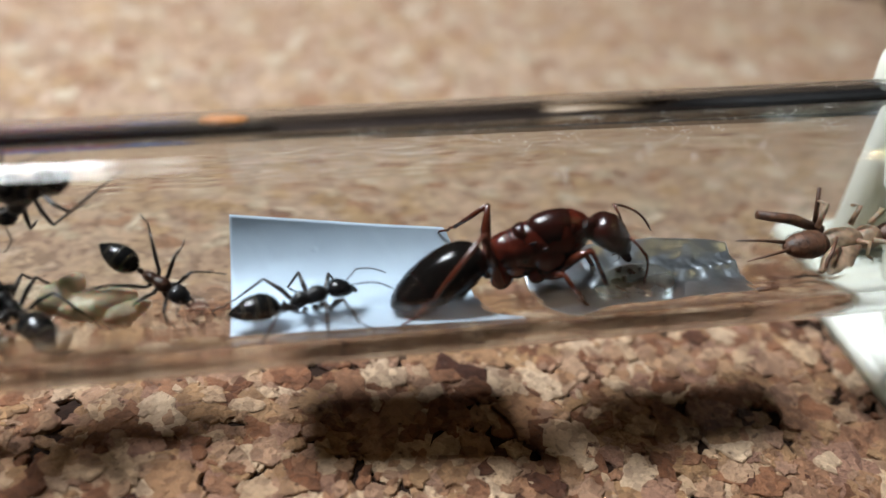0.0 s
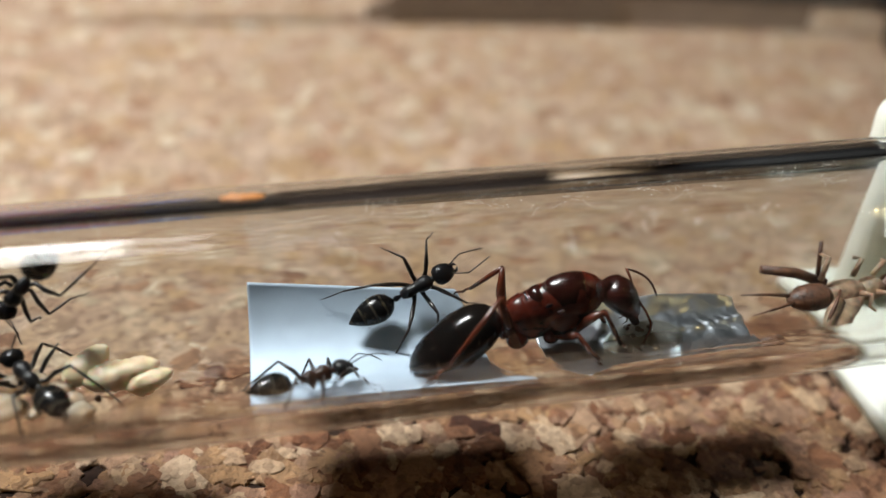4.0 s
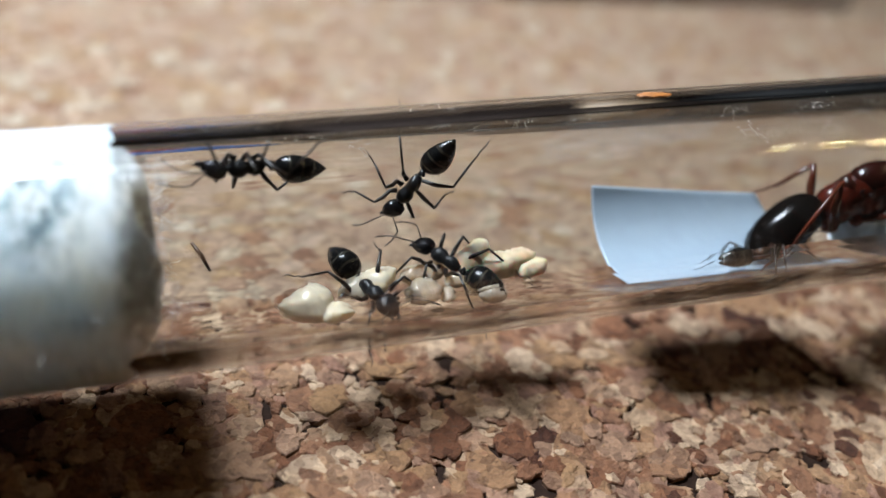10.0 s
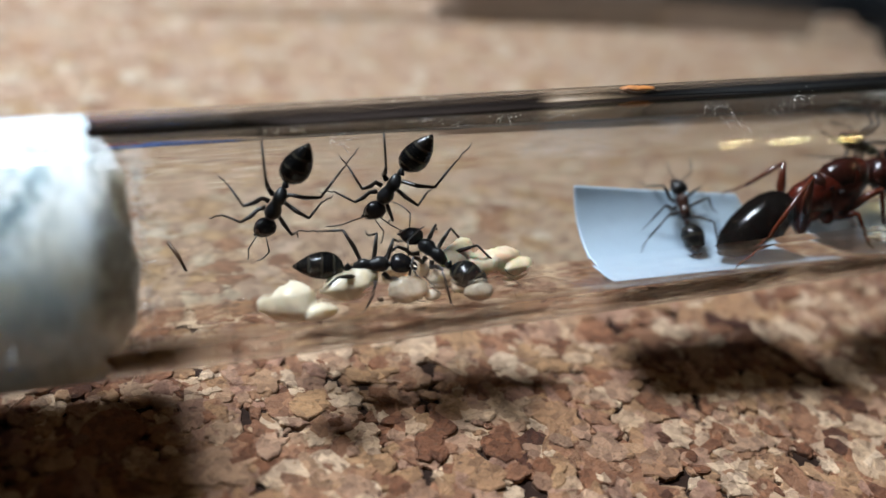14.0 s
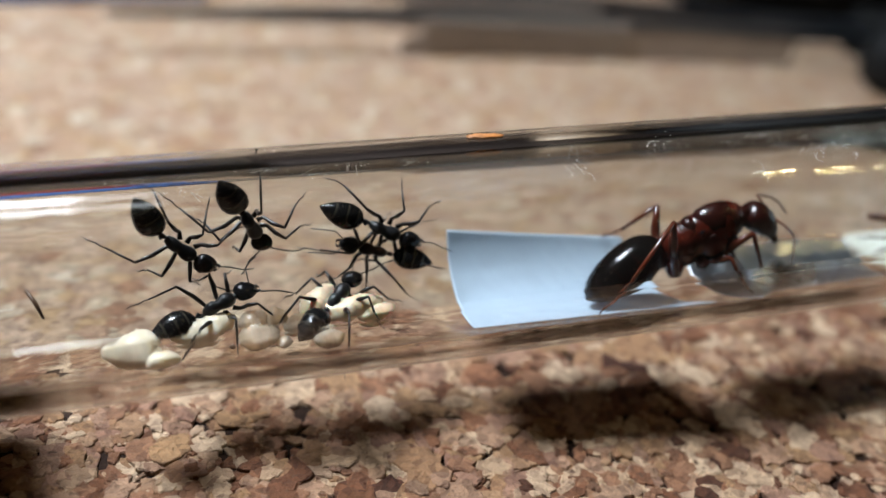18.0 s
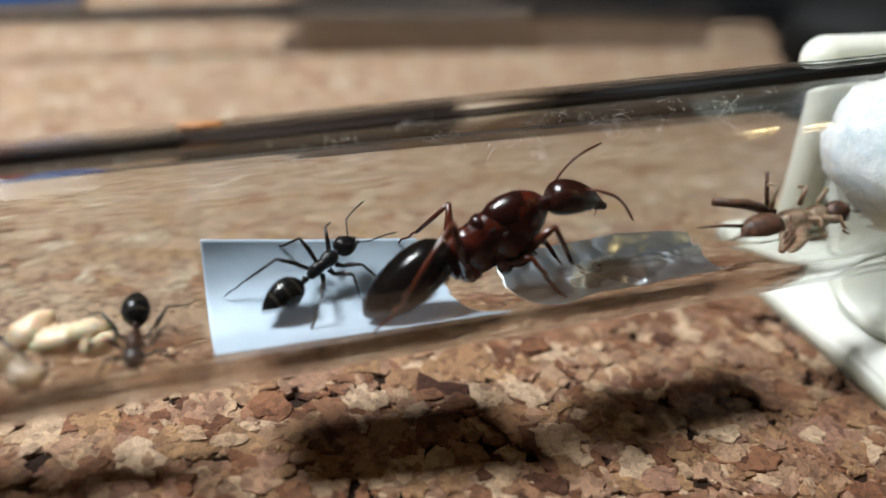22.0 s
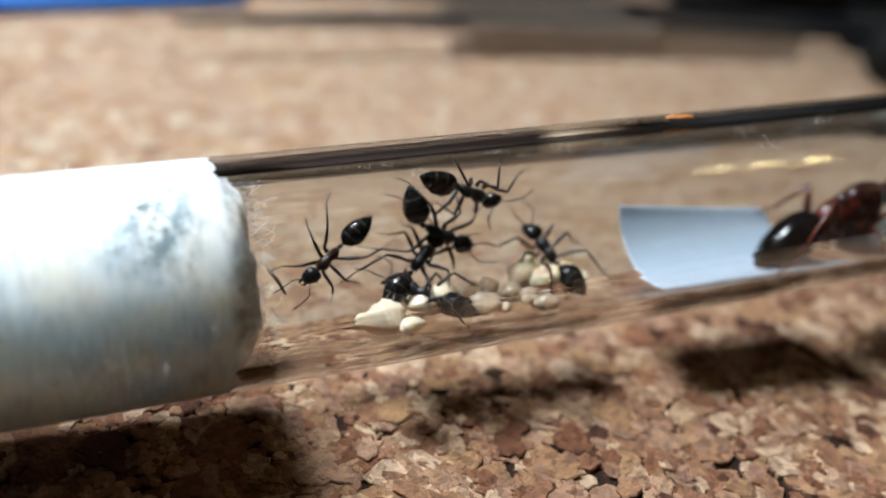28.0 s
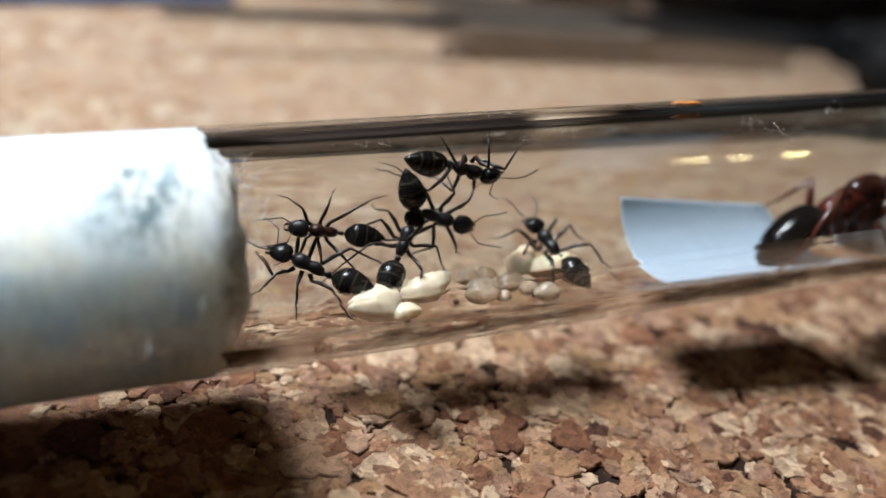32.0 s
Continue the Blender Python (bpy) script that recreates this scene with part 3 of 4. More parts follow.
def build_foils():
    lo = lambda s: lerp(s, [(-0.5, -24), (8, -30), (14, -35), (18.3, -42)])
    hi = lambda s: lerp(s, [(-0.5, 71), (9, 59), (14.4, 53), (15.0, 38), (15.6, 14), (16.1, -12), (16.8, -26), (18.3, -36)])
    sheet_on_wall("foil_piece", "flat matt aluminium foil piece with small dents under the queen", lo, hi, -0.4, 18.2, FOIL, 0.06, 90, 40)
    lo = lambda s: lerp(s, [(19.6, 10), (20.6, -30), (21.4, -52), (22.0, -46), (24, -30), (29, -27), (35.2, -24)])
    hi = lambda s: lerp(s, [(19.6, 30), (23, 33), (29.5, 35), (33, 32), (35.2, 27)])
    sheet_on_wall("foil_piece", "crumpled shiny aluminium foil piece holding a honey drop", lo, hi, 19.7, 35.1, FOIL_SHINY, 0.5, 110, 44, seed=3)
    # dents of the flat piece
    for s, a in ((5.2, 45), (10.0, 20), (8.6, 18), (3.2, 6), (9.4, -8), (4.0, -10)):
        bm = bmesh.new()
        bmesh.ops.create_uvsphere(bm, u_segments=14, v_segments=8, radius=0.55)
        bmesh.ops.scale(bm, vec=(0.8, 0.8, 0.13), verts=bm.verts)
        d = part("foil_dent", bm, FOIL, None, m=wall_pose(s, a, 0, 0.08))
        tagged(d, "small round bump pressed in the matt foil", "dent", "dents in the foil")


build_foils()


def build_honey():
    bm = bmesh.new()
    bmesh.ops.create_uvsphere(bm, u_segments=28, v_segments=16, radius=1.0)
    for v in bm.verts:
        v.co = Vector((v.co.x * 3.0, v.co.y * 1.7, max(v.co.z, -0.1) * 1.7))
    ob = part("honey_drop", bm, HONEY, None, m=wall_pose(27.0, -6, 3, 0.45))
    tagged(ob, "clear pale honey drop standing on the crumpled foil", "honey drop")
    bm = bmesh.new()
    rnd = random.Random(3)
    for _ in range(7):
        bmesh.ops.create_icosphere(bm, subdivisions=1, radius=rnd.uniform(0.1, 0.26), matrix=Matrix.Translation((rnd.uniform(-0.9, 0.9), rnd.uniform(-0.6, 0.6), rnd.uniform(0.9, 1.3))))
    ob2 = part("crumb", bm, HAIR, None, m=wall_pose(26.6, -6, 3, 0.45))
    tagged(ob2, "dark crumbs sunk in the honey drop", "crumb")


build_honey()


def build_chip():
    bm = box(-0.9, 0.9, -0.35, 0.35, 0.0, 0.4, 0.12)
    for v in bm.verts:
        v.co += Vector((0.15, 0.1, 0.08)) * noise.noise(v.co * 1.9)
    tagged(part("bark_chip", bm, CRICKET, None, m=wall_pose(36.0, -22, 8, 0.02)), "small brown bark chip at the foil's end", "chip")


build_chip()


# ---- ants ----
def mirror(p, side):
    return (p[0], p[1] * side, p[2])


WORKER_LEGS = [
    [(2.5, 0.35, 1.45), (2.9, 0.75, 1.35), (3.5, 1.9, 2.5), (4.3, 2.8, 1.0), (5.2, 3.3, 0.45)],
    [(1.9, 0.35, 1.40), (1.9, 0.85, 1.25), (1.9, 2.3, 2.8), (1.5, 3.4, 1.2), (1.2, 4.2, 0.75)],
    [(1.3, 0.35, 1.40), (1.0, 0.80, 1.25), (-0.6, 2.1, 3.0), (-2.4, 3.1, 1.3), (-3.9, 3.6, 0.45)],
]


def add_leg(ant, pts, radii, mat, side):
    base = Vector(mirror(pts[0], side))
    loc = [Vector(mirror(p, side)) - base for p in pts]
    r0, r1, r2 = radii
    mid = loc[1].lerp(loc[2], 0.45) + Vector((0, 0, 0.08 * (loc[2] - loc[1]).length))
    leg = part("leg", pipe([loc[0], loc[1], mid, loc[2]], [r0 * 1.5, r0 * 1.1, r0 * 1.25, r1]), mat, ant, m=mpose(*base))
    part("tibia", pipe([loc[2], loc[2].lerp(loc[3], 0.5), loc[3]], [r1 * 0.9, r1, r1 * 0.75], 6), mat, leg)
    n = 5
    t = [loc[3].lerp(loc[4], k / n) for k in range(n + 1)]
    for k, p in enumerate(t):
        p.z += 0.10 * math.sin(k * 2.1)
    tarsus = pipe(t, [r2, r2 * 0.9, r2, r2 * 0.85, r2 * 0.9, r2 * 0.6], 5)
    pipe([t[-1], t[-1] + (t[-1] - t[-2]) * 0.5 + Vector((0, 0.12 * side, -0.12))], [r2 * 0.5, r2 * 0.2], 4, tarsus)
    part("tarsus", tarsus, mat, leg)
    return leg


def add_antenna(ant, base, elbow, tip, r, mat, head_side):
    b = Vector(base)
    e, t = Vector(elbow) - b, Vector(tip) - b
    a = part("antenna", pipe([Vector((0, 0, 0)), e * 0.5, e], [r * 0.8, r * 0.9, r * 1.1], 6), mat, ant, m=mpose(*b))
    pts = [e.lerp(t, k / 7) + Vector((0, 0, 0.18 * (t - e).length * math.sin(math.pi * k / 7) * 0.5)) for k in range(8)]
    part("funiculus", pipe(pts, [r, r, r * 0.9, r, r * 0.9, r * 1.05, r * 1.05, r * 0.5], 6), mat, a)
    return a


def bristle(bm, rnd, spots, length, r=0.012):
    for p, d in spots:
        wisp(rnd, p, d, length * rnd.uniform(0.6, 1.3), 0.12, r, 3, bm)


def build_worker(label, tint, m, size=1.0):
    """A slender worker: x forward, z up, standing on z = 0."""
    chit, dull, gast, leg_mat = tint
    ant = thing("worker_ant", label, "ant", m, "worker ants in the tube")
    head = body([(2.95, 2.25, 0.1, 0.1), (3.02, 2.25, 0.5, 0.42), (3.25, 2.28, 0.72, 0.58), (3.6, 2.28, 0.78, 0.64), (4.0, 2.2, 0.70, 0.58), (4.35, 2.1, 0.52, 0.44), (4.55, 2.02, 0.3, 0.28), (4.6, 2.0, 0.05, 0.05)], 18)
    head_ob = part("head", head, chit, ant)
    for side in (1, -1):
        bm = bmesh.new()
        bmesh.ops.create_uvsphere(bm, u_segments=10, v_segments=8, radius=0.16, matrix=Matrix.Translation((3.75, 0.60 * side, 2.45)))
        part("eye", bm, CHITIN, head_ob)
        part("mandible", pipe([(4.45, 0.26 * side, 2.0), (4.75, 0.27 * side, 1.9), (4.92, 0.05 * side, 1.82)], [0.14, 0.12, 0.03], 6), dull, head_ob)
    part("neck", pipe([(2.7, 0, 2.1), (3.1, 0, 2.15)], [0.26, 0.2], 8), dull, ant)
    part("mesosoma", body([(0.35, 1.65, 0.06, 0.05), (0.45, 1.7, 0.30, 0.30), (0.8, 1.88, 0.44, 0.52), (1.15, 1.98, 0.46, 0.56), (1.45, 1.95, 0.40, 0.44), (1.6, 1.98, 0.40, 0.44), (1.95, 2.12, 0.54, 0.60), (2.4, 2.12, 0.58, 0.58), (2.75, 2.06, 0.40, 0.42), (2.92, 2.02, 0.1, 0.1)], 18), dull, ant)
    part("petiole", body([(-0.25, 1.5, 0.05, 0.05), (-0.15, 1.6, 0.18, 0.25), (0.02, 1.75, 0.24, 0.42), (0.18, 1.62, 0.18, 0.26), (0.42, 1.6, 0.12, 0.12)], 12), dull, ant)
    g = body([(-3.75, 1.72, 0.05, 0.05), (-3.58, 1.73, 0.20, 0.18), (-3.2, 1.77, 0.48, 0.45), (-2.65, 1.82, 0.80, 0.76), (-2.0, 1.86, 1.00, 0.96), (-1.4, 1.87, 1.05, 1.0), (-0.9, 1.82, 0.92, 0.88), (-0.5, 1.74, 0.63, 0.60), (-0.28, 1.68, 0.3, 0.3), (-0.2, 1.66, 0.08, 0.08)], 22)
    bmesh.ops.translate(g, vec=(0.2, 0, -1.7), verts=g.verts)
    gast_ob = part("gaster", g, gast, ant, m=mpose(-0.2, 0, 1.7))
    rnd = random.Random(5)
    bm = bmesh.new()
    for k in range(46):
        a, u = rnd.uniform(0, 2 * math.pi), rnd.uniform(-0.9, 0.9)
        q = math.sqrt(1 - u * u)
        n = Vector((u, q * math.cos(a), q * math.sin(a)))
        bristle(bm, rnd, [((-1.65 + 1.6 * u, 0.98 * n.y, 0.12 + 0.94 * n.z), n + Vector((-0.8, 0, 0)))], 0.4)
    tagged(part("bristles", bm, HAIR, gast_ob), kind="stuff")
    legs = []
    for side in (1, -1):
        for pts in WORKER_LEGS:
            legs.append(add_leg(ant, pts, (0.14, 0.10, 0.055), leg_mat, side))
    feel = []
    for side in (1, -1):
        feel.append(add_antenna(ant, (4.2, 0.28 * side, 2.45), (4.9, 1.2 * side, 3.0), (6.9, 1.7 * side, 2.5), 0.055, leg_mat, side))
    ant.scale = (size, size, size)
    return ant, legs, feel, gast_ob


BLACK_TINT, BROWN_TINT = (CHITIN, CHITIN_DULL, GASTER, LEG_DARK), (CHITIN_DULL, CHITIN_BROWN, GASTER, LEG_DARK)
ANTS = []
for lab, tint, size in (
    ("glossy black worker ant on the tube's rear wall by the cotton", BLACK_TINT, 1.0),
    ("black worker ant resting head-down on the tube's rear wall", BLACK_TINT, 1.0),
    ("black worker ant bent over the pale brood", BLACK_TINT, 1.0),
    ("black worker ant with banded gaster tending the brood", BLACK_TINT, 1.0),
    ("small brownish worker ant roaming over the foil", BROWN_TINT, 0.88),
    ("black worker ant walking between foil and brood", BLACK_TINT, 1.0),
):
    ANTS.append(build_worker(lab, tint, mpose(0, 0, 0), size))


QUEEN_TILT = 35.0


def build_queen():
    """The origin is the waist; x runs along the thorax to the neck, which points up by QUEEN_TILT."""
    q = thing("queen_ant", "large ant queen with red-brown thorax and glossy black gaster", "ant", mpose(15.9, 0, 12.35, 0, -QUEEN_TILT, 0))
    me_ob = part("mesosoma", body([(0.0, 0.75, 0.2, 0.2), (0.12, 0.8, 0.62, 0.75), (0.5, 0.85, 0.95, 1.15), (1.1, 0.92, 1.2, 1.5), (1.8, 0.86, 1.32, 1.72), (2.6, 0.74, 1.42, 1.9), (3.6, 0.64, 1.47, 2.02), (4.6, 0.6, 1.5, 2.05), (5.6, 0.66, 1.42, 1.86), (6.4, 0.72, 1.15, 1.45), (7.0, 0.66, 0.75, 0.92), (7.3, 0.52, 0.3, 0.4)], 32), RED, q, "glossy red-brown thorax")
    part("propodeum", body([(-0.02, 0.8, 0.1, 0.1), (0.06, 0.85, 0.66, 0.78), (0.5, 1.0, 1.06, 1.26), (1.1, 1.04, 1.26, 1.52), (1.75, 1.0, 1.34, 1.66), (2.1, 0.97, 1.2, 1.5), (2.2, 0.95, 0.3, 0.4)], 26), RED, me_ob)
    part("scutum", body([(3.35, 1.0, 0.1, 0.1), (3.42, 1.05, 1.05, 1.62), (4.1, 1.08, 1.38, 1.78), (5.0, 1.02, 1.4, 1.76), (5.9, 0.98, 1.2, 1.52), (6.6, 0.86, 0.85, 1.12), (6.95, 0.75, 0.45, 0.6), (7.05, 0.7, 0.1, 0.1)], 28), RED_DARK, me_ob, "dark red-brown back plate")
    part("scutellum", body([(2.28, 1.1, 0.1, 0.1), (2.34, 1.12, 0.95, 1.58), (2.75, 1.15, 1.15, 1.72), (3.2, 1.15, 1.1, 1.72), (3.28, 1.2, 0.1, 0.1)], 22), RED_DARK, me_ob)
    part("metanotum", body([(2.02, 1.0, 0.1, 0.1), (2.08, 1.02, 1.1, 1.66), (2.24, 1.02, 1.1, 1.66), (2.28, 1.0, 0.1, 0.1)], 20), CHITIN, me_ob)
    part("pronotum", body([(5.5, 0.4, 0.1, 0.1), (5.6, 0.42, 1.2, 1.45), (6.3, 0.48, 1.12, 1.3), (6.9, 0.5, 0.72, 0.85), (7.2, 0.48, 0.3, 0.3)], 24), RED, me_ob)
    for side in (1, -1):
        part("wing_scar", egg(3.35, 1.75, 0.5, 0.16, 0.22, 6, 12), CHITIN, me_ob, m=mpose(0, 1.06 * side, 0))
        part("wing_scar", egg(2.45, 1.35, 0.34, 0.15, 0.18, 6, 12), CHITIN, me_ob, m=mpose(0, 0.96 * side, 0))
        part("wing_scar", egg(3.9, 1.2, 0.3, 0.12, 0.16, 6, 12), RED_DARK, me_ob, m=mpose(0, 1.40 * side, 0))
        part("side_plate", body([(2.7, 0.0, 0.05, 0.1), (2.85, 0.0, 0.38, 0.95), (3.5, -0.05, 0.5, 1.22), (4.4, -0.02, 0.48, 1.22), (5.0, 0.0, 0.34, 0.95), (5.15, 0.0, 0.05, 0.2)], 20), RED, me_ob, m=mpose(0, 1.14 * side, 0))
        part("side_plate", body([(0.55, 0.4, 0.05, 0.1), (0.7, 0.4, 0.3, 0.75), (1.4, 0.3, 0.42, 0.98), (2.2, 0.2, 0.38, 0.98), (2.6, 0.2, 0.05, 0.2)], 20), RED, me_ob, m=mpose(0, 0.9 * side, 0))
    part("petiole", body([(-0.75, 0.15, 0.1, 0.1), (-0.62, 0.3, 0.5, 0.6), (-0.32, 0.62, 0.72, 1.0), (-0.05, 0.45, 0.55, 0.75), (0.25, 0.5, 0.35, 0.4), (0.4, 0.5, 0.1, 0.1)], 18), RED, q)
    part("neck", pipe([(6.9, 0, 0.5), (7.7, 0, 0.35)], [0.5, 0.36], 14), RED_DARK, q)
    hd = body([(0.0, 0.0, 0.25, 0.25), (0.1, 0.0, 0.85, 0.78), (0.45, 0.05, 1.2, 1.08), (1.1, 0.1, 1.38, 1.2), (1.9, 0.06, 1.32, 1.12), (2.7, -0.05, 1.12, 0.9), (3.3, -0.18, 0.86, 0.64), (3.65, -0.26, 0.55, 0.4), (3.78, -0.28, 0.15, 0.12)], 26)
    head = part("head", hd, RED_DARK, q, "dark red-brown head", m=mpose(7.4, 0, 0.45))
    feel = []
    for side in (1, -1):
        bm = bmesh.new()
        bmesh.ops.create_uvsphere(bm, u_segments=14, v_segments=10, radius=0.36, matrix=Matrix.Translation((1.55, 1.14 * side, 0.42)) @ Matrix.Diagonal((1.15, 0.55, 0.95, 1)))
        part("eye", bm, CHITIN, head, "black compound eye")
        part("mandible", pipe([(3.45, 0.5 * side, -0.42), (4.0, 0.48 * side, -0.6), (4.3, 0.08 * side, -0.75)], [0.36, 0.28, 0.07], 8), RED_DARK, head)
        part("palp", pipe([(3.2, 0.25 * side, -0.6), (3.6, 0.3 * side, -1.0), (3.5, 0.35 * side, -1.4)], [0.07, 0.05, 0.03], 5), RED_LEG, head)
        # the far feeler is folded back at its elbow, the near one reaches forward
        elbow, tip = ((-1.5, 0.7, 0.75), (2.9, 1.2, 0.55)) if side > 0 else ((1.6, -0.9, -0.15), (3.3, -1.1, -2.1))
        e, t = Vector(elbow), Vector(tip)
        pts = [Vector((0, 0, 0)), e * 0.5 + Vector((0, 0, 0.08)), e] + [e.lerp(t, k / 8) + Vector((0, 0, 0.11 * (t - e).length * math.sin(math.pi * k / 8))) for k in range(1, 9)]
        feel.append(part("antenna", pipe(pts, [0.1, 0.085, 0.12] + [0.085] * 6 + [0.09, 0.05], 8), RED_LEG, head, m=mpose(2.45, 0.5 * side, 0.78)))
    turn = pose(0, 0, 0, 0, 0, 11) @ pose(0, 0, 0, 0, -36, 0)
    off = turn.inverted() @ Vector((-3.75, -0.75, 0.15))
    girth = [(-3.85, 0.1), (-3.7, 0.46), (-3.25, 0.93), (-2.45, 1.38), (-1.45, 1.69), (-0.35, 1.85), (0.75, 1.88), (1.75, 1.74), (2.55, 1.43), (3.05, 1.0), (3.32, 0.55), (3.42, 0.1)]
    gbm = body([(x, 0.0, r, 0.96 * r) for x, r in girth], 34)
    bmesh.ops.translate(gbm, vec=off, verts=gbm.verts)
    gaster = part("gaster", gbm, QUEEN_GASTER, q, "glossy black gaster", m=pose(0, 0, 0, 0, QUEEN_TILT, 0) @ turn)
    for x, r in ((-2.45, 1.38), (-1.0, 1.76), (0.75, 1.88)):
        ring = [(off.x + x, off.y + 1.002 * r * math.cos(a), off.z + 0.962 * r * math.sin(a)) for a in (2 * math.pi * k / 44 for k in range(45))]
        part("segment_edge", pipe(ring, [0.022], 5), RED_DARK, gaster)
    rnd = random.Random(8)
    bm = bmesh.new()
    for _ in range(90):
        a, u = rnd.uniform(0, 2 * math.pi), rnd.uniform(-0.97, 0.7)
        k = math.sqrt(1 - u * u)
        n = Vector((u, k * math.cos(a), k * math.sin(a)))
        wisp(rnd, Vector((off.x - 0.2 + 3.6 * n.x, off.y + 1.86 * n.y, off.z + 1.78 * n.z)), n + Vector((-0.7, 0, 0)), rnd.uniform(0.25, 0.6), 0.12, 0.011, 3, bm)
    tagged(part("bristles", bm, HAIR, gaster), kind="stuff")
    legs = []
    spec = {
        1: [
            [(4.3, 0.8, -1.2), (4.93, 1.0, -2.0), (5.83, 2.0, -4.02), (5.79, 2.0, -5.72), (6.0, 1.4, -6.73)],
            [(2.9, 0.9, -1.0), (3.3, 1.4, -1.4), (3.6, 2.8, -0.6), (4.3, 3.3, -3.8), (4.9, 3.1, -5.4)],
            [(0.3, 0.9, 0.3), (0.1, 1.3, 0.4), (1.98, 2.4, 3.4), (-1.05, 3.8, 2.11), (-2.6, 5.0, 1.5)],
        ],
        -1: [
            [(3.9, 0.8, -0.85), (4.3, 1.2, -1.2), (6.67, 2.2, -0.02), (6.27, 2.2, -3.55), (7.1, 1.5, -6.4)],
            [(2.7, 0.9, -0.9), (3.5, 1.4, -1.3), (4.31, 2.3, -0.9), (4.4, 2.8, -4.5), (4.96, 3.2, -6.2)],
            [(0.5, 0.9, 0.1), (0.2, 1.4, -0.1), (1.53, 2.2, 4.97), (-4.1, 3.3, 2.9), (-6.6, 3.4, 2.2)],
        ],
    }
    for side in (1, -1):
        for k, pts in enumerate(spec[side]):
            legs.append(add_leg(q, pts, (0.30, 0.19, 0.10), RED_LEG, side))
            legs[-1]["label"] = "slender red-brown leg"
            c = pts[0]
            big = 1.25 if k == 2 else 1.0
            part("coxa", egg(0.05, -0.2, 0.62 * big, 0.52 * big, 0.72 * big, 7, 14), RED, q, m=mpose(c[0], c[1] * side, c[2], 0, 35, 0))
    return q, legs, feel, gaster, head


QUEEN = build_queen()


# ---- brood ----
def build_larva(name, label, s, a, heading, length, width, curve, mat, lift, rings=9):
    bm = bmesh.new()
    n = 22
    seg = 18
    rows = []
    for i in range(n + 1):
        u = i / n
        k = math.sin(math.pi * min(max(u, 0.012), 0.988)) ** 0.55
        k *= 1 - 0.22 * u + 0.05 * math.sin(u * rings * 2 * math.pi)
        x = (u - 0.5) * length
        bend = curve * ((u - 0.5) ** 2) * 4
        ring = []
        for j in range(seg):
            t = 2 * math.pi * j / seg
            v = Vector((x * 0.8 + s, 1.2 * math.cos(t), 1.2 * math.sin(t) + a))
            q = 1 + 0.3 * noise.noise(v) + 0.12 * noise.noise(v * 2.7)
            ring.append((x, bend + width * k * q * math.cos(t), width * k * q * 0.92 * math.sin(t)))
        rows.append(ring)
    loft(rows, bm)
    ob = part(name, bm, mat, None, m=wall_pose(s, a, heading, lift + width * 0.86))
    return tagged(ob, label, "larva" if name == "larva" else "cocoon", "ant brood on the tube floor")


def build_brood():
    L = "plump ivory ant larva lying on the tube floor"
    for spec in (
        ("larva", "large curled ivory larva with a dark spot at its end", -23.5, -16, 30, 3.9, 1.65, 1.3, LARVA, 0.0),
        ("larva", "long ivory larva beside the curled one", -19.1, 6, 24, 4.9, 1.25, 0.4, LARVA, 0.0),
        ("larva", L, -22.3, -26, -20, 2.6, 0.95, 0.4, LARVA, 0.0),
        ("cocoon", "large pale buff pupa lying across the brood pile", -8.7, 12, 12, 5.0, 1.3, 0.2, COCOON, 0.0),
        ("cocoon", "short buff pupa against the large one", -11.0, 22, 48, 3.8, 1.25, 0.1, COCOON, 0.0),
        ("cocoon", "brown-tipped tan cocoon at the pile's end", -6.9, 6, 24, 3.2, 0.95, 0.1, COCOON, 0.0),
        ("larva", "small translucent young larva", -15.7, 13, 30, 2.2, 0.95, 0.3, LARVA_CLEAR, 0.0),
        ("larva", "round pale young larva at the tube's lower side", -15.6, -12, 10, 2.9, 1.25, 0.2, LARVA_CLEAR, 0.0),
        ("larva", "small translucent young larva", -14.1, 16, 80, 1.9, 0.8, 0.2, LARVA_CLEAR, 0.0),
        ("larva", "round pale young larva at the tube's lower side", -10.9, -24, 20, 2.3, 1.0, 0.2, LARVA_CLEAR, 0.0),
        ("larva", "small translucent young larva", -13.9, -12, 95, 1.5, 0.6, 0.2, LARVA_CLEAR, 0.0),
        ("larva", "small translucent young larva", -12.6, 4, 40, 2.6, 0.95, 0.2, LARVA_CLEAR, 0.0),
        ("larva", "round pale young larva", -11.6, -6, 70, 1.9, 0.85, 0.2, LARVA_CLEAR, 0.0),
    ):
        build_larva(*spec)
    for s, a in ((-17.4, -6), (-22.2, -30), (-14.2, 6), (-11.4, -14), (-10.2, 0)):
        bm = bmesh.new()
        bmesh.ops.create_icosphere(bm, subdivisions=2, radius=0.24)
        for v in bm.verts:
            v.co *= 1 + 0.3 * noise.noise(v.co * 6)
        tagged(part("dark_pellet", bm, HAIR, None, m=wall_pose(s, a, 0, 0.22)), "tiny dark brown pellet beside the larvae", "pellet")
    ob = part("hair", pipe([wall_point(-31.0, 58, 0.1), wall_point(-30.4, 49, 0.3), wall_point(-29.9, 38, 0.1)], [0.13, 0.16, 0.09], 6), HAIR)
    tagged(ob, "short brown plant fibre on the tube's rear wall", "fibre")


build_brood()


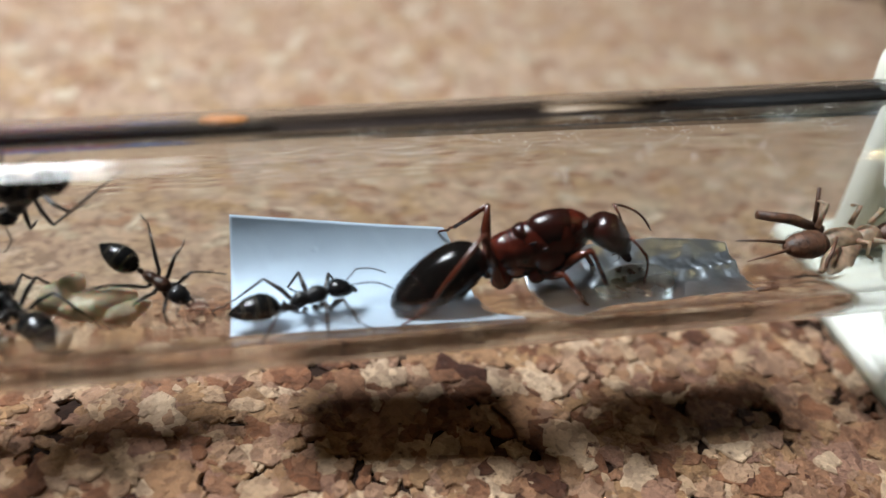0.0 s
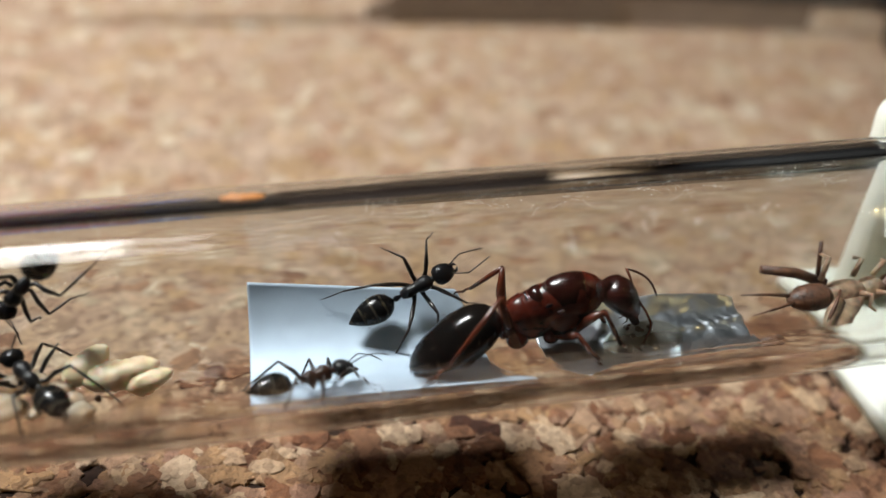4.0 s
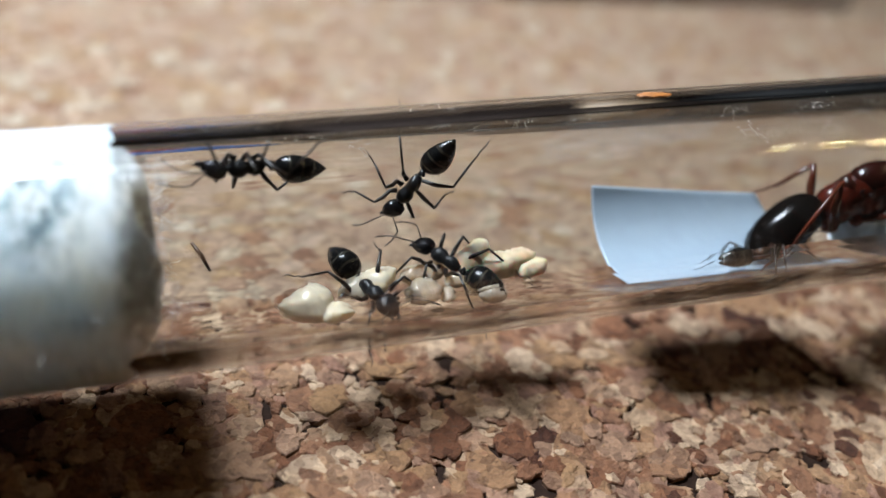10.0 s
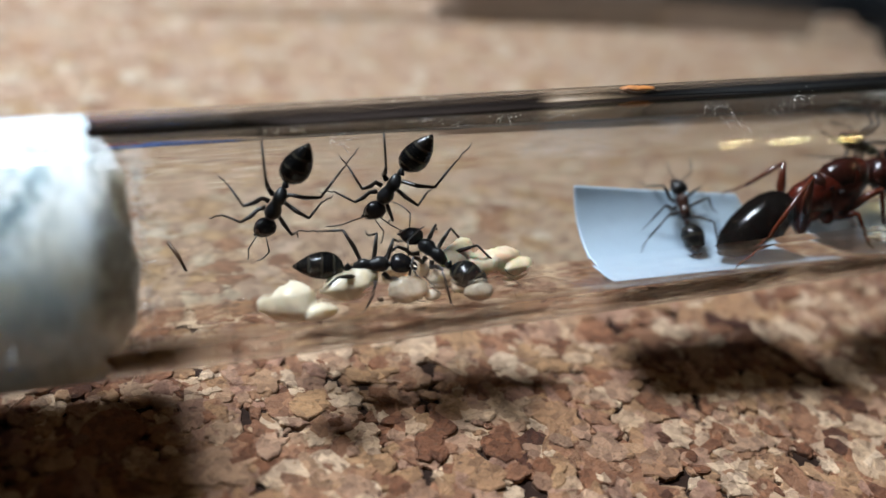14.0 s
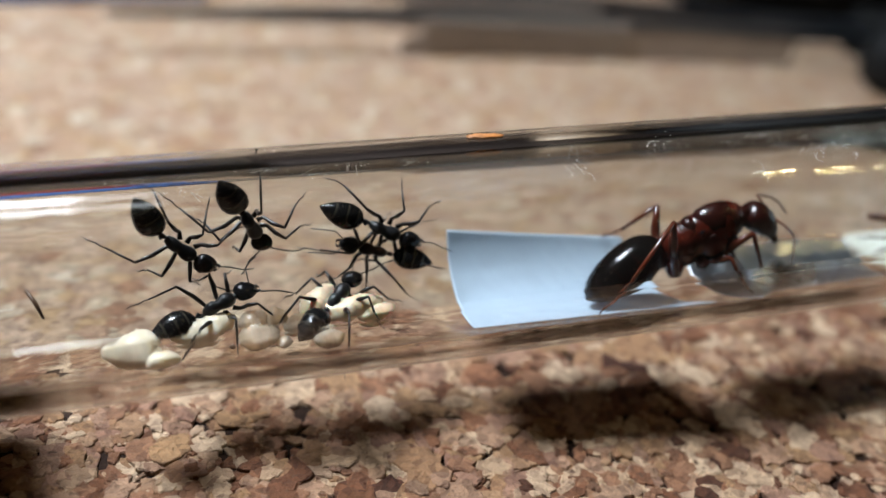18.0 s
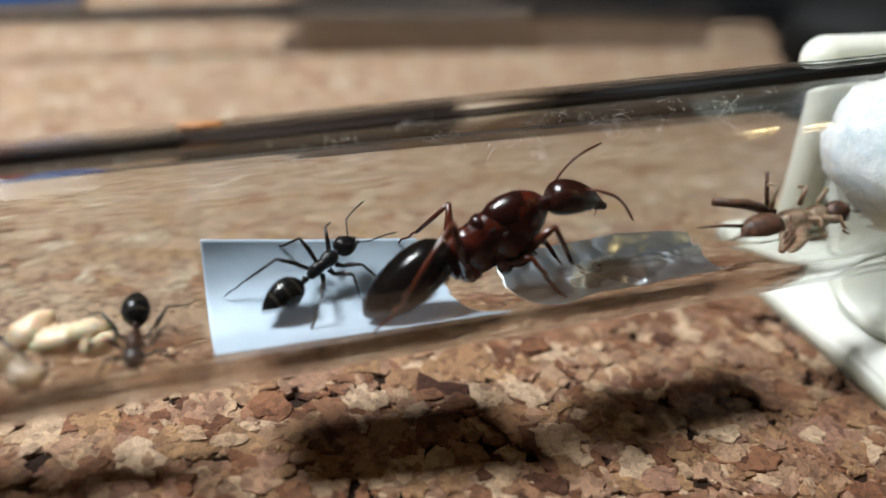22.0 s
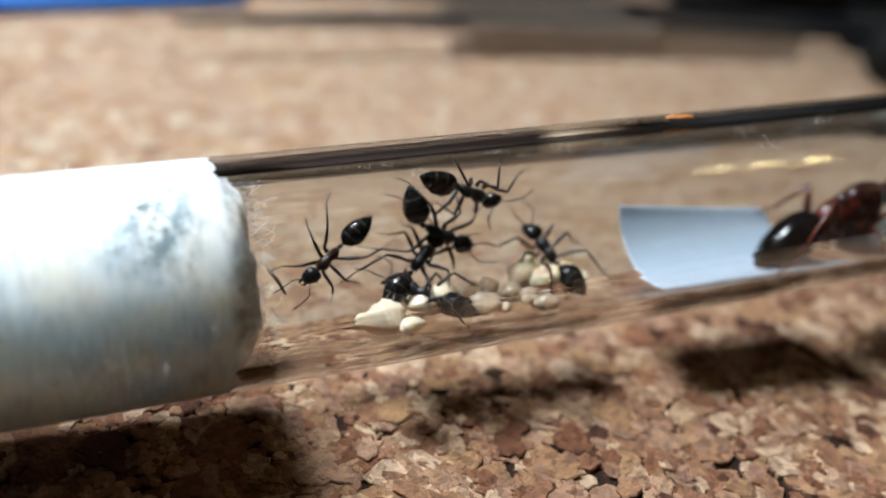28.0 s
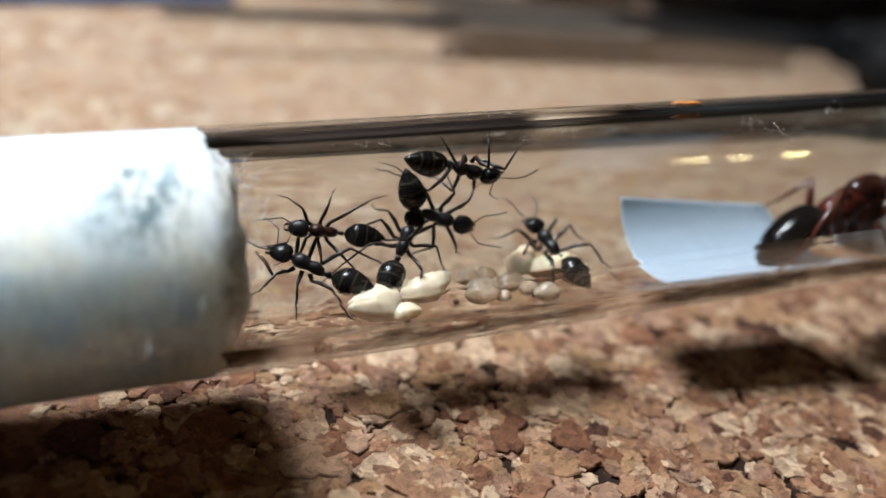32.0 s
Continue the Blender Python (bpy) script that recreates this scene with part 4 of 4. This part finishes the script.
# ---- dead cricket ----
def build_cricket():
    c = thing("dead_cricket", "dead tan cricket on its back half inside the cotton", "cricket", wall_pose(42.5, 14, 4, 1.5))
    part("abdomen", egg(-2.2, 0, 1.8, 1.15, 1.05, 10, 18, 0.15), CRICKET, c, "brown ringed abdomen")
    for x, r in ((-3.3, 0.95), (-2.7, 1.14), (-2.0, 1.2), (-1.3, 1.12)):
        part("ring", pipe([(x, r * math.cos(t), r * 0.93 * math.sin(t)) for t in (2 * math.pi * k / 20 for k in range(21))], [0.028], 5), CRICKET, c)
    part("thorax", egg(0.6, 0, 1.8, 1.1, 1.0, 9, 16), CRICKET_PALE, c)
    head = part("head", egg(4.6, 0.1, 1.1, 0.95, 0.9, 8, 16), CRICKET, c)
    part("pronotum", egg(2.8, 0, 1.1, 1.0, 0.95, 8, 16), CRICKET_PALE, c)
    part("wing_case", egg(-1.6, -0.2, 2.6, 0.75, 0.35, 8, 14), CRICKET_PALE, c, m=mpose(1.2, -0.7, 0.4, 0, 0, 38))
    for side in (1, -1):
        part("cercus", pipe([(-3.8, 0.35 * side, 0.2), (-5.4, 0.7 * side, 0.3), (-7.4, 1.0 * side, 0.3)], [0.16, 0.12, 0.04], 6), CRICKET, c)
        part("antenna", pipe([(5.4, 0.3 * side, 0.3), (7.0, 0.6 * side, -0.1), (10.0, -0.4 + 1.0 * side, -0.9)], [0.1, 0.07, 0.04], 5), CRICKET, c)
    part("hind_leg", pipe([(-0.6, 1.0, 0.3), (-3.0, 1.7, 1.2), (-5.6, 2.3, 1.5)], [0.38, 0.45, 0.34], 8), CRICKET, c)
    part("hind_shin", pipe([(-1.2, 1.3, 0.8), (-1.0, 2.3, 2.0), (-0.9, 3.0, 3.0)], [0.2, 0.17, 0.16], 6), CRICKET, c)
    part("hind_leg", pipe([(-0.4, -1.0, 0.3), (-1.6, -2.0, 0.5), (-2.6, -3.0, 0.2)], [0.45, 0.5, 0.25], 8), CRICKET_PALE, c)
    part("hind_shin", pipe([(-2.6, -3.0, 0.2), (-1.4, -1.6, 1.2), (-0.6, -0.6, 1.4)], [0.18, 0.14, 0.08], 6), CRICKET, c)
    for x, y, z, u, v, w in ((-1.3, 0.8, 1.0, -1.0, 2.4, 2.2), (1.2, -0.8, 0.8, 1.4, -2.0, 0.6), (2.6, -0.8, 0.6, 3.6, -2.2, 0.3), (1.4, 0.8, 0.9, 1.7, 1.9, 1.8), (3.0, 0.7, 0.8, 4.2, 1.7, 1.2)):
        part("leg", pipe([(x, y, z), ((x + u) / 2 + 0.3, (y + v) / 2, max(z, w) + 0.5), (u, v, w), (u + 0.5, v * 1.12, w - 0.4)], [0.24, 0.2, 0.14, 0.08], 6), CRICKET_PALE, c)


build_cricket()


# ---- white plastic stand ----
def rounded_outline(points, inset, radius, n=5):
    """A convex outline moved inwards, its corners turned to arcs."""
    area = sum(a[0] * b[1] - b[0] * a[1] for a, b in zip(points, points[1:] + points[:1]))
    pts = points if area > 0 else points[::-1]
    out = []
    for i, p in enumerate(pts):
        q, r = Vector(pts[i - 1]), Vector(pts[(i + 1) % len(pts)])
        p = Vector(p)
        d1, d2 = (p - q).normalized(), (r - p).normalized()
        n1, n2 = Vector((-d1.y, d1.x)), Vector((-d2.y, d2.x))
        middle = p + (n1 + n2) * ((inset + radius) / (1 + n1.dot(n2)))
        a1 = math.atan2(-n1.y, -n1.x)
        turn = (math.atan2(-n2.y, -n2.x) - a1 + math.pi) % (2 * math.pi) - math.pi
        for k in range(n + 1):
            t = a1 + turn * k / n
            out.append((middle.x + radius * math.cos(t), middle.y + radius * math.sin(t)))
    return out


def slab(points, y0, y1, bev=0.7):
    """A plate with softly rounded rims: an outline in x and z, pulled out along y."""
    steps = [(bev + 0.4, 0.0)] + [(bev * (1 - math.sin(t)), bev * (1 - math.cos(t))) for t in (math.pi / 2 * k / 6 for k in range(7))]
    rings = [(d, y0 + e) for d, e in steps] + [(d, y1 - e) for d, e in steps[::-1]]
    return loft([[(x, y, z) for x, z in rounded_outline(points, d, max(1.9 - d, 0.1))] for d, y in rings])


def build_stand():
    st = thing("tube_stand", "creamy white plastic stand holding the tube's open end", "stand")
    part("base", box(48.7, 100, -16, 17, 0.0, 2.6, 0.5), PLASTIC, st)
    part("rear_wall", slab([(50.4, 2.6), (48.5, 24.2), (96, 24.2), (96, 2.6)], 8.9, 12.4, 1.6), PLASTIC, st)
    part("front_wall", slab([(50.4, 2.6), (46.4, 22.0), (47.6, 24.2), (96, 24.2), (96, 2.6)], -12.2, -9.2, 0.8), PLASTIC, st)
    part("front_foot", slab([(49.8, 2.5), (50.2, 6.6), (96, 6.6), (96, 2.5)], -16.0, -12.2, 0.5), PLASTIC, st)
    # the sprung strap under the tube, bent to a V with a rounded foot
    half = [(9.3, 15.5), (8.4, 11.6), (6.6, 8.6), (4.6, 5.6), (3.0, 4.0), (1.2, 3.4)]
    line = half + [(-y, z) for y, z in half[::-1]]
    bm = bmesh.new()
    rings = []
    for i, (y, z) in enumerate(line):
        a, b = line[max(i - 1, 0)], line[min(i + 1, len(line) - 1)]
        dy, dz = b[0] - a[0], b[1] - a[1]
        d = math.hypot(dy, dz)
        ny, nz = dz / d * 0.65, -dy / d * 0.65
        rings.append([(51.6, y - ny, z - nz), (51.6, y + ny, z + nz), (60, y + ny, z + nz), (60, y - ny, z - nz)])
    loft(rings, bm)
    bmesh.ops.bevel(bm, geom=[e for e in bm.edges if abs(e.verts[0].co.x - e.verts[1].co.x) < 0.01], offset=0.25, segments=2, affect="EDGES")
    part("cradle", bm, PLASTIC, st, crisp=True)


build_stand()


# ---- specks on the glass ----
def build_specks():
    rnd = random.Random(12)
    g = lambda s, a, up: wall_point(s, a, -up, R_OUT)
    bm = bmesh.new()
    bmesh.ops.create_icosphere(bm, subdivisions=3, radius=1.0)
    for v in bm.verts:
        k = 1 + 0.35 * noise.noise(v.co * 2.2)
        v.co = Vector((v.co.x * 1.25 * k, v.co.y * 0.42 * k, v.co.z * 0.16 * k))
    p = g(-0.1, 174, 0.1)
    ob = part("orange_stain", bm, ORANGE, None, m=mpose(p.x, p.y, p.z, 174 - 180, 0, 0))
    tagged(ob, "small orange-brown stain on top of the glass tube", "stain")
    spots = [(22, 122), (30.4, 118), (21.8, 135), (-8.9, 155), (-15.3, 160), (25.5, 140), (36.5, 140), (-4, 150), (34, 132), (24, 205), (27, 212), (31, 208), (44, 200), (46, 192), (18.5, 215), (12, 190), (40, 212), (5, 205), (15, 128), (17, 120), (20, 112), (27, 128), (29, 136), (33, 120), (38, 128), (42, 118), (45, 132), (16, 138), (23, 150), (31, 152), (39, 150), (-12, 140), (-24, 150), (8, 148), (-20, 128)]
    for s, a in spots:
        bm = bmesh.new()
        for _ in range(rnd.randint(3, 7)):
            wisp(rnd, (rnd.gauss(0, 0.6), rnd.gauss(0, 0.3), 0.03), (rnd.uniform(-1, 1), rnd.uniform(-1, 1), 0.05), rnd.uniform(0.4, 1.6), 0.5, 0.014, 6, bm)
        for _ in range(5):
            bmesh.ops.create_icosphere(bm, subdivisions=1, radius=rnd.uniform(0.02, 0.07), matrix=Matrix.Translation((rnd.gauss(0, 0.9), rnd.gauss(0, 0.5), 0.03)))
        p = wall_point(s, a, 0.05) if a < 180 else wall_point(s, a, -0.03, R_OUT)
        tagged(part("lint_tuft", bm, LINT, None, m=mpose(p.x, p.y, p.z, a, 0, 0)), "tuft of white cotton lint stuck to the glass", "lint", "lint on the glass")


build_specks()


# ---- things at the back of the cork ----
def build_back():
    tw = thing("tweezers", "long steel tweezers with ridged grips lying on the cork", "tweezers")

    def arm(y0, y1):
        bm = bmesh.new()
        rows = []
        for i in range(61):
            u = i / 60
            x, y = -28 + 138 * u, y0 + (y1 - y0) * u + 3.0 * math.sin(math.pi * u)
            half = 0.35 + 0.55 * min(1, u / 0.2)
            top = 6.4 + 1.1 * math.sin(math.pi * min(u * 1.2, 1)) + 0.4 * u
            low = top - 0.8 - 1.2 * min(1, u / 0.35) - 1.6 * max(0.0, math.sin(math.pi * min(max((u - 0.34) / 0.30, 0.0), 1.0)))
            rows.append([(x, y - half, low), (x, y + half, low), (x, y + half, top), (x, y - half, top)])
        return part("arm", loft(rows, bm), STEEL, tw, smooth=False)

    near, far = arm(88, 80), arm(107, 88)
    for a, y0, y1 in ((near, 88, 80), (far, 107, 88)):
        for k in range(30):
            x = 20.5 + 1.22 * k
            u = (x + 28) / 138
            y = y0 + (y1 - y0) * u + 3.0 * math.sin(math.pi * u) - 0.9
            part("ridge", box(x - 0.35, x + 0.35, y - 0.45, y + 0.2, 0.5, 6.4), GRIP_SHADE, a, smooth=False)
    # grip plates; past the ridges they stand in for the arms' shade on cork
    for y0, y1 in ((88, 80), (107, 88)):
        rows = []
        for i in range(25):
            x = 17 + 71 * i / 24
            u = (x + 28) / 138
            y = y0 + (y1 - y0) * u + 3.0 * math.sin(math.pi * u) - 0.2
            top = 6.6 * min(1.0, 0.35 + i / 6)
            rows.append([(x, y - 0.6, 0.1), (x, y + 0.5, 0.1), (x, y + 0.5, top), (x, y - 0.6, top)])
        part("grip", loft(rows), GRIP_SHADE, tw, "grey ribbed grip plate run on to stand in for shaded cork", smooth=False)
    part("joint", box(106, 118, 78, 92, 0, 8.6, 0.8), BLACK, tw, "black end cap", smooth=False)
    bk = thing("blue_folder", "bright blue card folder lying flat on the cork", "folder", mpose(-12, 117, 0, 0, 0, 8))
    part("cover", box(-160, 0, 0, 100, 0.0, 3.0, 0.5), BLUE, bk)
    part("red_band", box(-160, -14, 20, 96, 3.0, 6.0, 0.4), REDCARD, bk, "dark red card on the blue folder")
    bl = thing("black_case", "black plastic case standing on the cork", "case")
    part("shell", box(87, 240, 96, 150, 0, 60, 2.0), BLACK, bl)
    part("lid", box(86.4, 241, 95.4, 151, 60, 68, 2.0), BLACK, bl)
    bg = thing("black_bag", "soft black rounded pouch lying on the cork", "pouch", mpose(134, 66, 0))
    bm = bmesh.new()
    bmesh.ops.create_uvsphere(bm, u_segments=40, v_segments=20, radius=1.0)
    for v in bm.verts:
        k = 1 + 0.12 * noise.noise(v.co * 1.7)
        v.co = Vector((v.co.x * 40 * k, v.co.y * 22 * k, max(0.0, v.co.z * 13 * k + 6)))
    part("pouch_body", bm, BLACK, bg)
    wd = thing("brown_box", "dark brown wooden box behind the tweezers", "box")
    part("body", box(-1, 200, 141, 260, 0, 90, 2.0), BROWN, wd)
    part("lid", box(-2, 201, 140, 261, 90, 96, 1.5), BROWN, wd)
    tb = thing("wood_block", "pale tan wooden block standing before the dark box", "block")
    part("block", box(58, 78, 132, 140, 0, 60, 1.0), TAN, tb)


build_back()


# ---- what moves ----
# seconds, place along the tube, angle round the bore, heading
ANT_ROWS = [
    [(0.00, -14.6, 125, 166), (7.00, -25.4, 127, 156), (8.00, -26.1, 127, 158), (9.00, -26.3, 132, 167), (10.00, -25.8, 138, 170), (11.00, -24.7, 132, 175), (12.00, -23.9, 122, 209), (13.00, -23.8, 113, 223), (14.00, -23.2, 99, 250), (14.50, -24.1, 95, 256), (15.50, -23.3, 96, 300), (16.50, -22.2, 98, 318), (17.00, -21.5, 98, 325), (18.00, -21.7, 95, 322), (25.00, -20.7, 86, 326), (27.50, -20.9, 88, 332), (28.00, -19.0, 80, 332), (29.00, -19.2, 82, 334), (30.00, -19.3, 80, 340), (31.00, -19.3, 80, 344), (32.00, -19.1, 79, 342)],
    [(0.00, -11.7, 115, -132), (7.00, -14.9, 100, -123), (8.00, -15.0, 101, -124), (9.00, -15.0, 106, -118), (10.00, -14.9, 105, -118), (11.00, -15.1, 108, -117), (12.00, -15.1, 103, -113), (13.00, -15.0, 100, -109), (14.00, -15.1, 103, -115), (14.50, -15.5, 110, -110), (16.50, -13.9, 118, -51), (17.00, -13.3, 113, -41), (18.00, -16.2, 116, -65), (18.50, -17.4, 125, -77), (25.00, -16.5, 124, -36), (25.50, -17.0, 128, -33), (27.50, -17.9, 137, -11), (28.00, -16.9, 124, -25), (29.00, -17.7, 127, -28), (30.00, -17.6, 128, -25), (31.00, -18.3, 150, -7), (32.00, -17.8, 134, -13)],
    [(0.00, -15.6, 0, -115), (7.00, -20.7, 31, -136), (8.00, -20.0, 12, -78), (9.00, -20.4, 7, -75), (10.00, -20.0, 9, -68), (11.00, -19.3, 13, -44), (12.00, -19.2, 31, 6), (13.00, -19.1, 35, 9), (14.00, -19.3, 19, -8), (17.00, -19.3, 17, 7), (18.00, -19.5, 17, 25), (25.00, -21.0, 32, 60), (27.50, -20.3, 40, 57), (28.00, -20.4, 35, 44), (29.00, -20.7, 32, 62), (30.00, -20.5, 36, 65), (31.00, -20.8, 33, 58), (32.00, -21.0, 36, 60)],
    [(0.00, -12.9, -2, 130), (1.00, -13.2, 1, 130), (4.00, -13.5, 0, 126), (7.00, -12.8, 0, 120), (8.00, -12.9, 1, 118), (9.00, -12.7, 4, 126), (10.00, -12.4, 2, 126), (11.00, -12.2, 6, 125), (12.00, -12.0, 8, 124), (13.00, -12.1, 7, 122), (14.00, -12.1, 8, 122), (16.50, -11.9, 18, 100), (17.00, -11.0, 13, 81), (18.00, -10.6, 6, 50), (21.50, -13.9, -7, 109), (25.00, -17.2, -20, 168), (27.50, -20.5, 4, 126), (28.00, -19.3, -3, 129), (29.00, -22.6, 13, 131), (30.00, -24.3, 34, 148), (31.00, -26.3, 8, 176), (32.00, -26.3, 28, 147)],
    [(0.00, -6.1, 36, -38), (1.00, -5.8, -9, -78), (1.25, -5.5, -13, -41), (1.50, -5.3, -16, -3), (2.00, -4.4, -23, -17), (3.50, 0.9, -9, 6), (4.00, 2.6, -28, 15), (4.50, 4.3, -7, 5), (6.50, 3.2, -3, 27), (7.00, 3.0, -16, 25), (8.00, 2.0, -32, 7), (9.00, 6.3, -13, 20), (10.00, 9.5, -33, 6), (11.00, 11.7, -14, 26), (12.00, 7.7, -6, 30), (13.00, 8.0, 24, 73), (14.00, 8.3, 28, 86), (14.50, 7.0, 43, 142), (16.50, -3.5, 78, 161), (17.00, -3.9, 67, 161), (18.00, -5.2, 57, 164), (20.00, -7.9, 32, 165), (21.00, -7.7, 31, 160), (21.50, -6.0, 31, 175), (21.75, -5.4, 20, 221), (22.00, -4.8, 10, 267), (22.25, -5.7, 13, 211), (22.50, -6.7, 16, 154), (23.00, -9.1, 29, 163), (23.50, -10.0, 25, 151), (24.00, -12.2, 26, 142), (25.00, -17.1, 42, 145), (26.25, -21.0, 56, 187), (27.50, -25.0, 69, 229), (28.00, -25.5, 70, 221), (29.00, -25.0, 65, 190), (30.00, -24.7, 74, 164), (31.00, -24.4, 61, 193), (32.00, -24.9, 65, 170)],
    [(0.00, 3.1, -13, 13), (0.50, 2.8, -1, 37), (1.00, 2.8, 1, 44), (1.50, 3.2, -21, 18), (2.00, 3.4, -35, 5), (2.50, 4.9, 12, 13), (3.00, 5.6, 16, 43), (3.50, 7.5, 44, 34), (4.00, 9.9, 50, 26), (4.50, 10.9, 77, 25), (6.50, 14.3, 76, -3), (7.00, 17.1, 62, -7), (8.00, 21.2, 65, 2), (9.00, 23.2, 77, 12), (10.00, 29.6, 60, 2), (11.33, 28.9, 66, 54), (12.67, 28.2, 72, 106), (14.00, 27.5, 79, 158), (16.50, -6.6, 101, 97), (17.00, -8.1, 100, 96), (17.50, -7.6, 96, 36), (18.00, -7.2, 90, -24), (18.50, -5.9, 65, -79), (19.00, -4.5, 40, -134), (19.33, -4.8, 19, -84), (19.67, -5.1, -1, -34), (20.00, -5.4, -22, 15), (20.50, -0.8, 10, 49), (21.00, 3.5, 4, 9), (21.50, 4.7, 12, 22), (22.00, 6.0, 28, 34), (22.50, 7.9, 48, 29), (23.00, 8.4, 48, 23), (23.50, 6.4, 44, 39), (24.00, 2.2, 18, 84), (24.50, -1.7, 23, 149), (25.00, -5.2, 31, 158), (25.50, -7.0, 35, 154), (27.50, -8.0, 41, 116), (28.00, -8.1, 20, 106), (29.00, -8.1, 16, 107), (30.00, -8.0, 23, 118), (31.00, -8.6, 16, 107), (32.00, -8.0, 16, 105)],
]
# by ant: seconds and the sideways bend of its gaster
GASTER_BENDS = {0: ((0, 0), (14.5, 0), (16.5, -26), (17, -32), (18, -28), (25, -36), (28, -44), (31, -56), (32, -56))}
# seconds, the queen's waist along and over the tube, slope of thorax and head, near and far feeler
QUEEN_ROWS = [(0, 16.8, 12.05, 28, -36, 0, 0), (1.5, 16.7, 12.05, 27, -36, 4, 6), (3, 16.9, 12.05, 26, -42, -8, 8), (4, 17.1, 12.1, 26, -43, 10, 0), (7, 17.2, 12.3, 28, -38, 0, -10), (8, 17.2, 12.4, 30, -38, 8, 0), (13, 16.0, 12.6, 33, -30, -6, 4), (17, 15.7, 12.6, 32, -30, 0, -6), (19, 15.6, 12.6, 32, -30, -15, 4), (19.5, 15.8, 12.4, 33, -15, -45, 10), (20, 15.8, 12.4, 35, -4, -60, 22), (20.5, 15.85, 12.4, 35, -3, -58, 14), (21, 15.9, 12.35, 36, -2, -20, 16), (21.5, 15.95, 12.35, 36, -2, -14, 6), (22, 16.0, 12.3, 37, 0, 0, -40), (22.5, 16.1, 12.3, 38, -6, 4, -46), (23, 16.2, 12.3, 39, -20, 0, 12), (23.5, 16.2, 12.2, 37, -30, 8, -30), (24, 16.1, 12.0, 36, -22, 6, -42), (24.5, 16.0, 11.9, 34, -17, 0, 10), (25, 16.4, 11.9, 29, -17, 10, 0), (28, 16.6, 11.8, 29, -20, -8, 6), (30, 16.2, 12.0, 33, -20, 4, -8), (32, 16.2, 12.0, 32, -20, 0, 0)]


def swing(ob, rows):
    """Keys a part that turns about its own root: seconds and angles."""
    home = ob.matrix_basis.copy()
    walk(ob, [(t, home @ pose(0, 0, 0, rx, ry, rz)) for t, rx, ry, rz in rows])


def motions():
    for k, ((ant, legs, feel, gaster), rows) in enumerate(zip(ANTS, ANT_ROWS)):
        rnd = random.Random(20 + k)
        walk(ant, [(t, wall_pose(s, a, h, 0.0)) for t, s, a, h in rows])
        swing(gaster, [(t, 0, 0, bend) for t, bend in GASTER_BENDS.get(k, ((0, 0), (32, 0)))])
        # the stride follows the way gone
        path = []
        step = 0.4
        for i in range(int(32 / step) + 1):
            t = i * step
            j = max(n for n in range(len(rows)) if rows[n][0] <= t + 1e-6)
            a, b = rows[j], rows[min(j + 1, len(rows) - 1)]
            dt = max(b[0] - a[0], 0.01)
            speed = math.hypot(b[1] - a[1], (b[2] - a[2]) * 0.1) / dt + abs(b[3] - a[3]) / dt * 0.03
            path.append((t, min(1.0, speed / 4)))
        for n, leg in enumerate(legs):
            side = 1 if n < 3 else -1
            ph = 0 if (n % 3 + (n >= 3)) % 2 == 0 else math.pi
            off = rnd.uniform(-9, 9)
            swing(leg, [(t, 3 * v * math.sin(t * 5 + ph), 0, off + side * 20 * v * math.sin(t * 7.0 + ph)) for t, v in path])
        for n, f in enumerate(feel):
            o1, o2, o3 = rnd.uniform(0, 6), rnd.uniform(0, 6), rnd.uniform(-18, 18)
            swing(f, [(t, 0, 14 * math.sin(t * 1.9 + o1), o3 + 20 * math.sin(t * 1.3 + o2)) for t, v in path])
    q, legs, feel, gaster, head = QUEEN
    walk(q, [(t, mpose(x, 0, z, 0, -up, 0)) for t, x, z, up, *_ in QUEEN_ROWS])
    swing(gaster, [(t, 0, up - QUEEN_TILT, 0) for t, _, _, up, *_ in QUEEN_ROWS])
    swing(head, [(t, 0, up - nod, 0) for t, _, _, up, nod, *_ in QUEEN_ROWS])
    for leg in legs:
        swing(leg, [(t, 0, up - QUEEN_TILT, 0) for t, _, _, up, *_ in QUEEN_ROWS])
    for n, f in enumerate(feel):
        swing(f, [(r[0], 0, r[6 - n], 0) for r in QUEEN_ROWS])


motions()
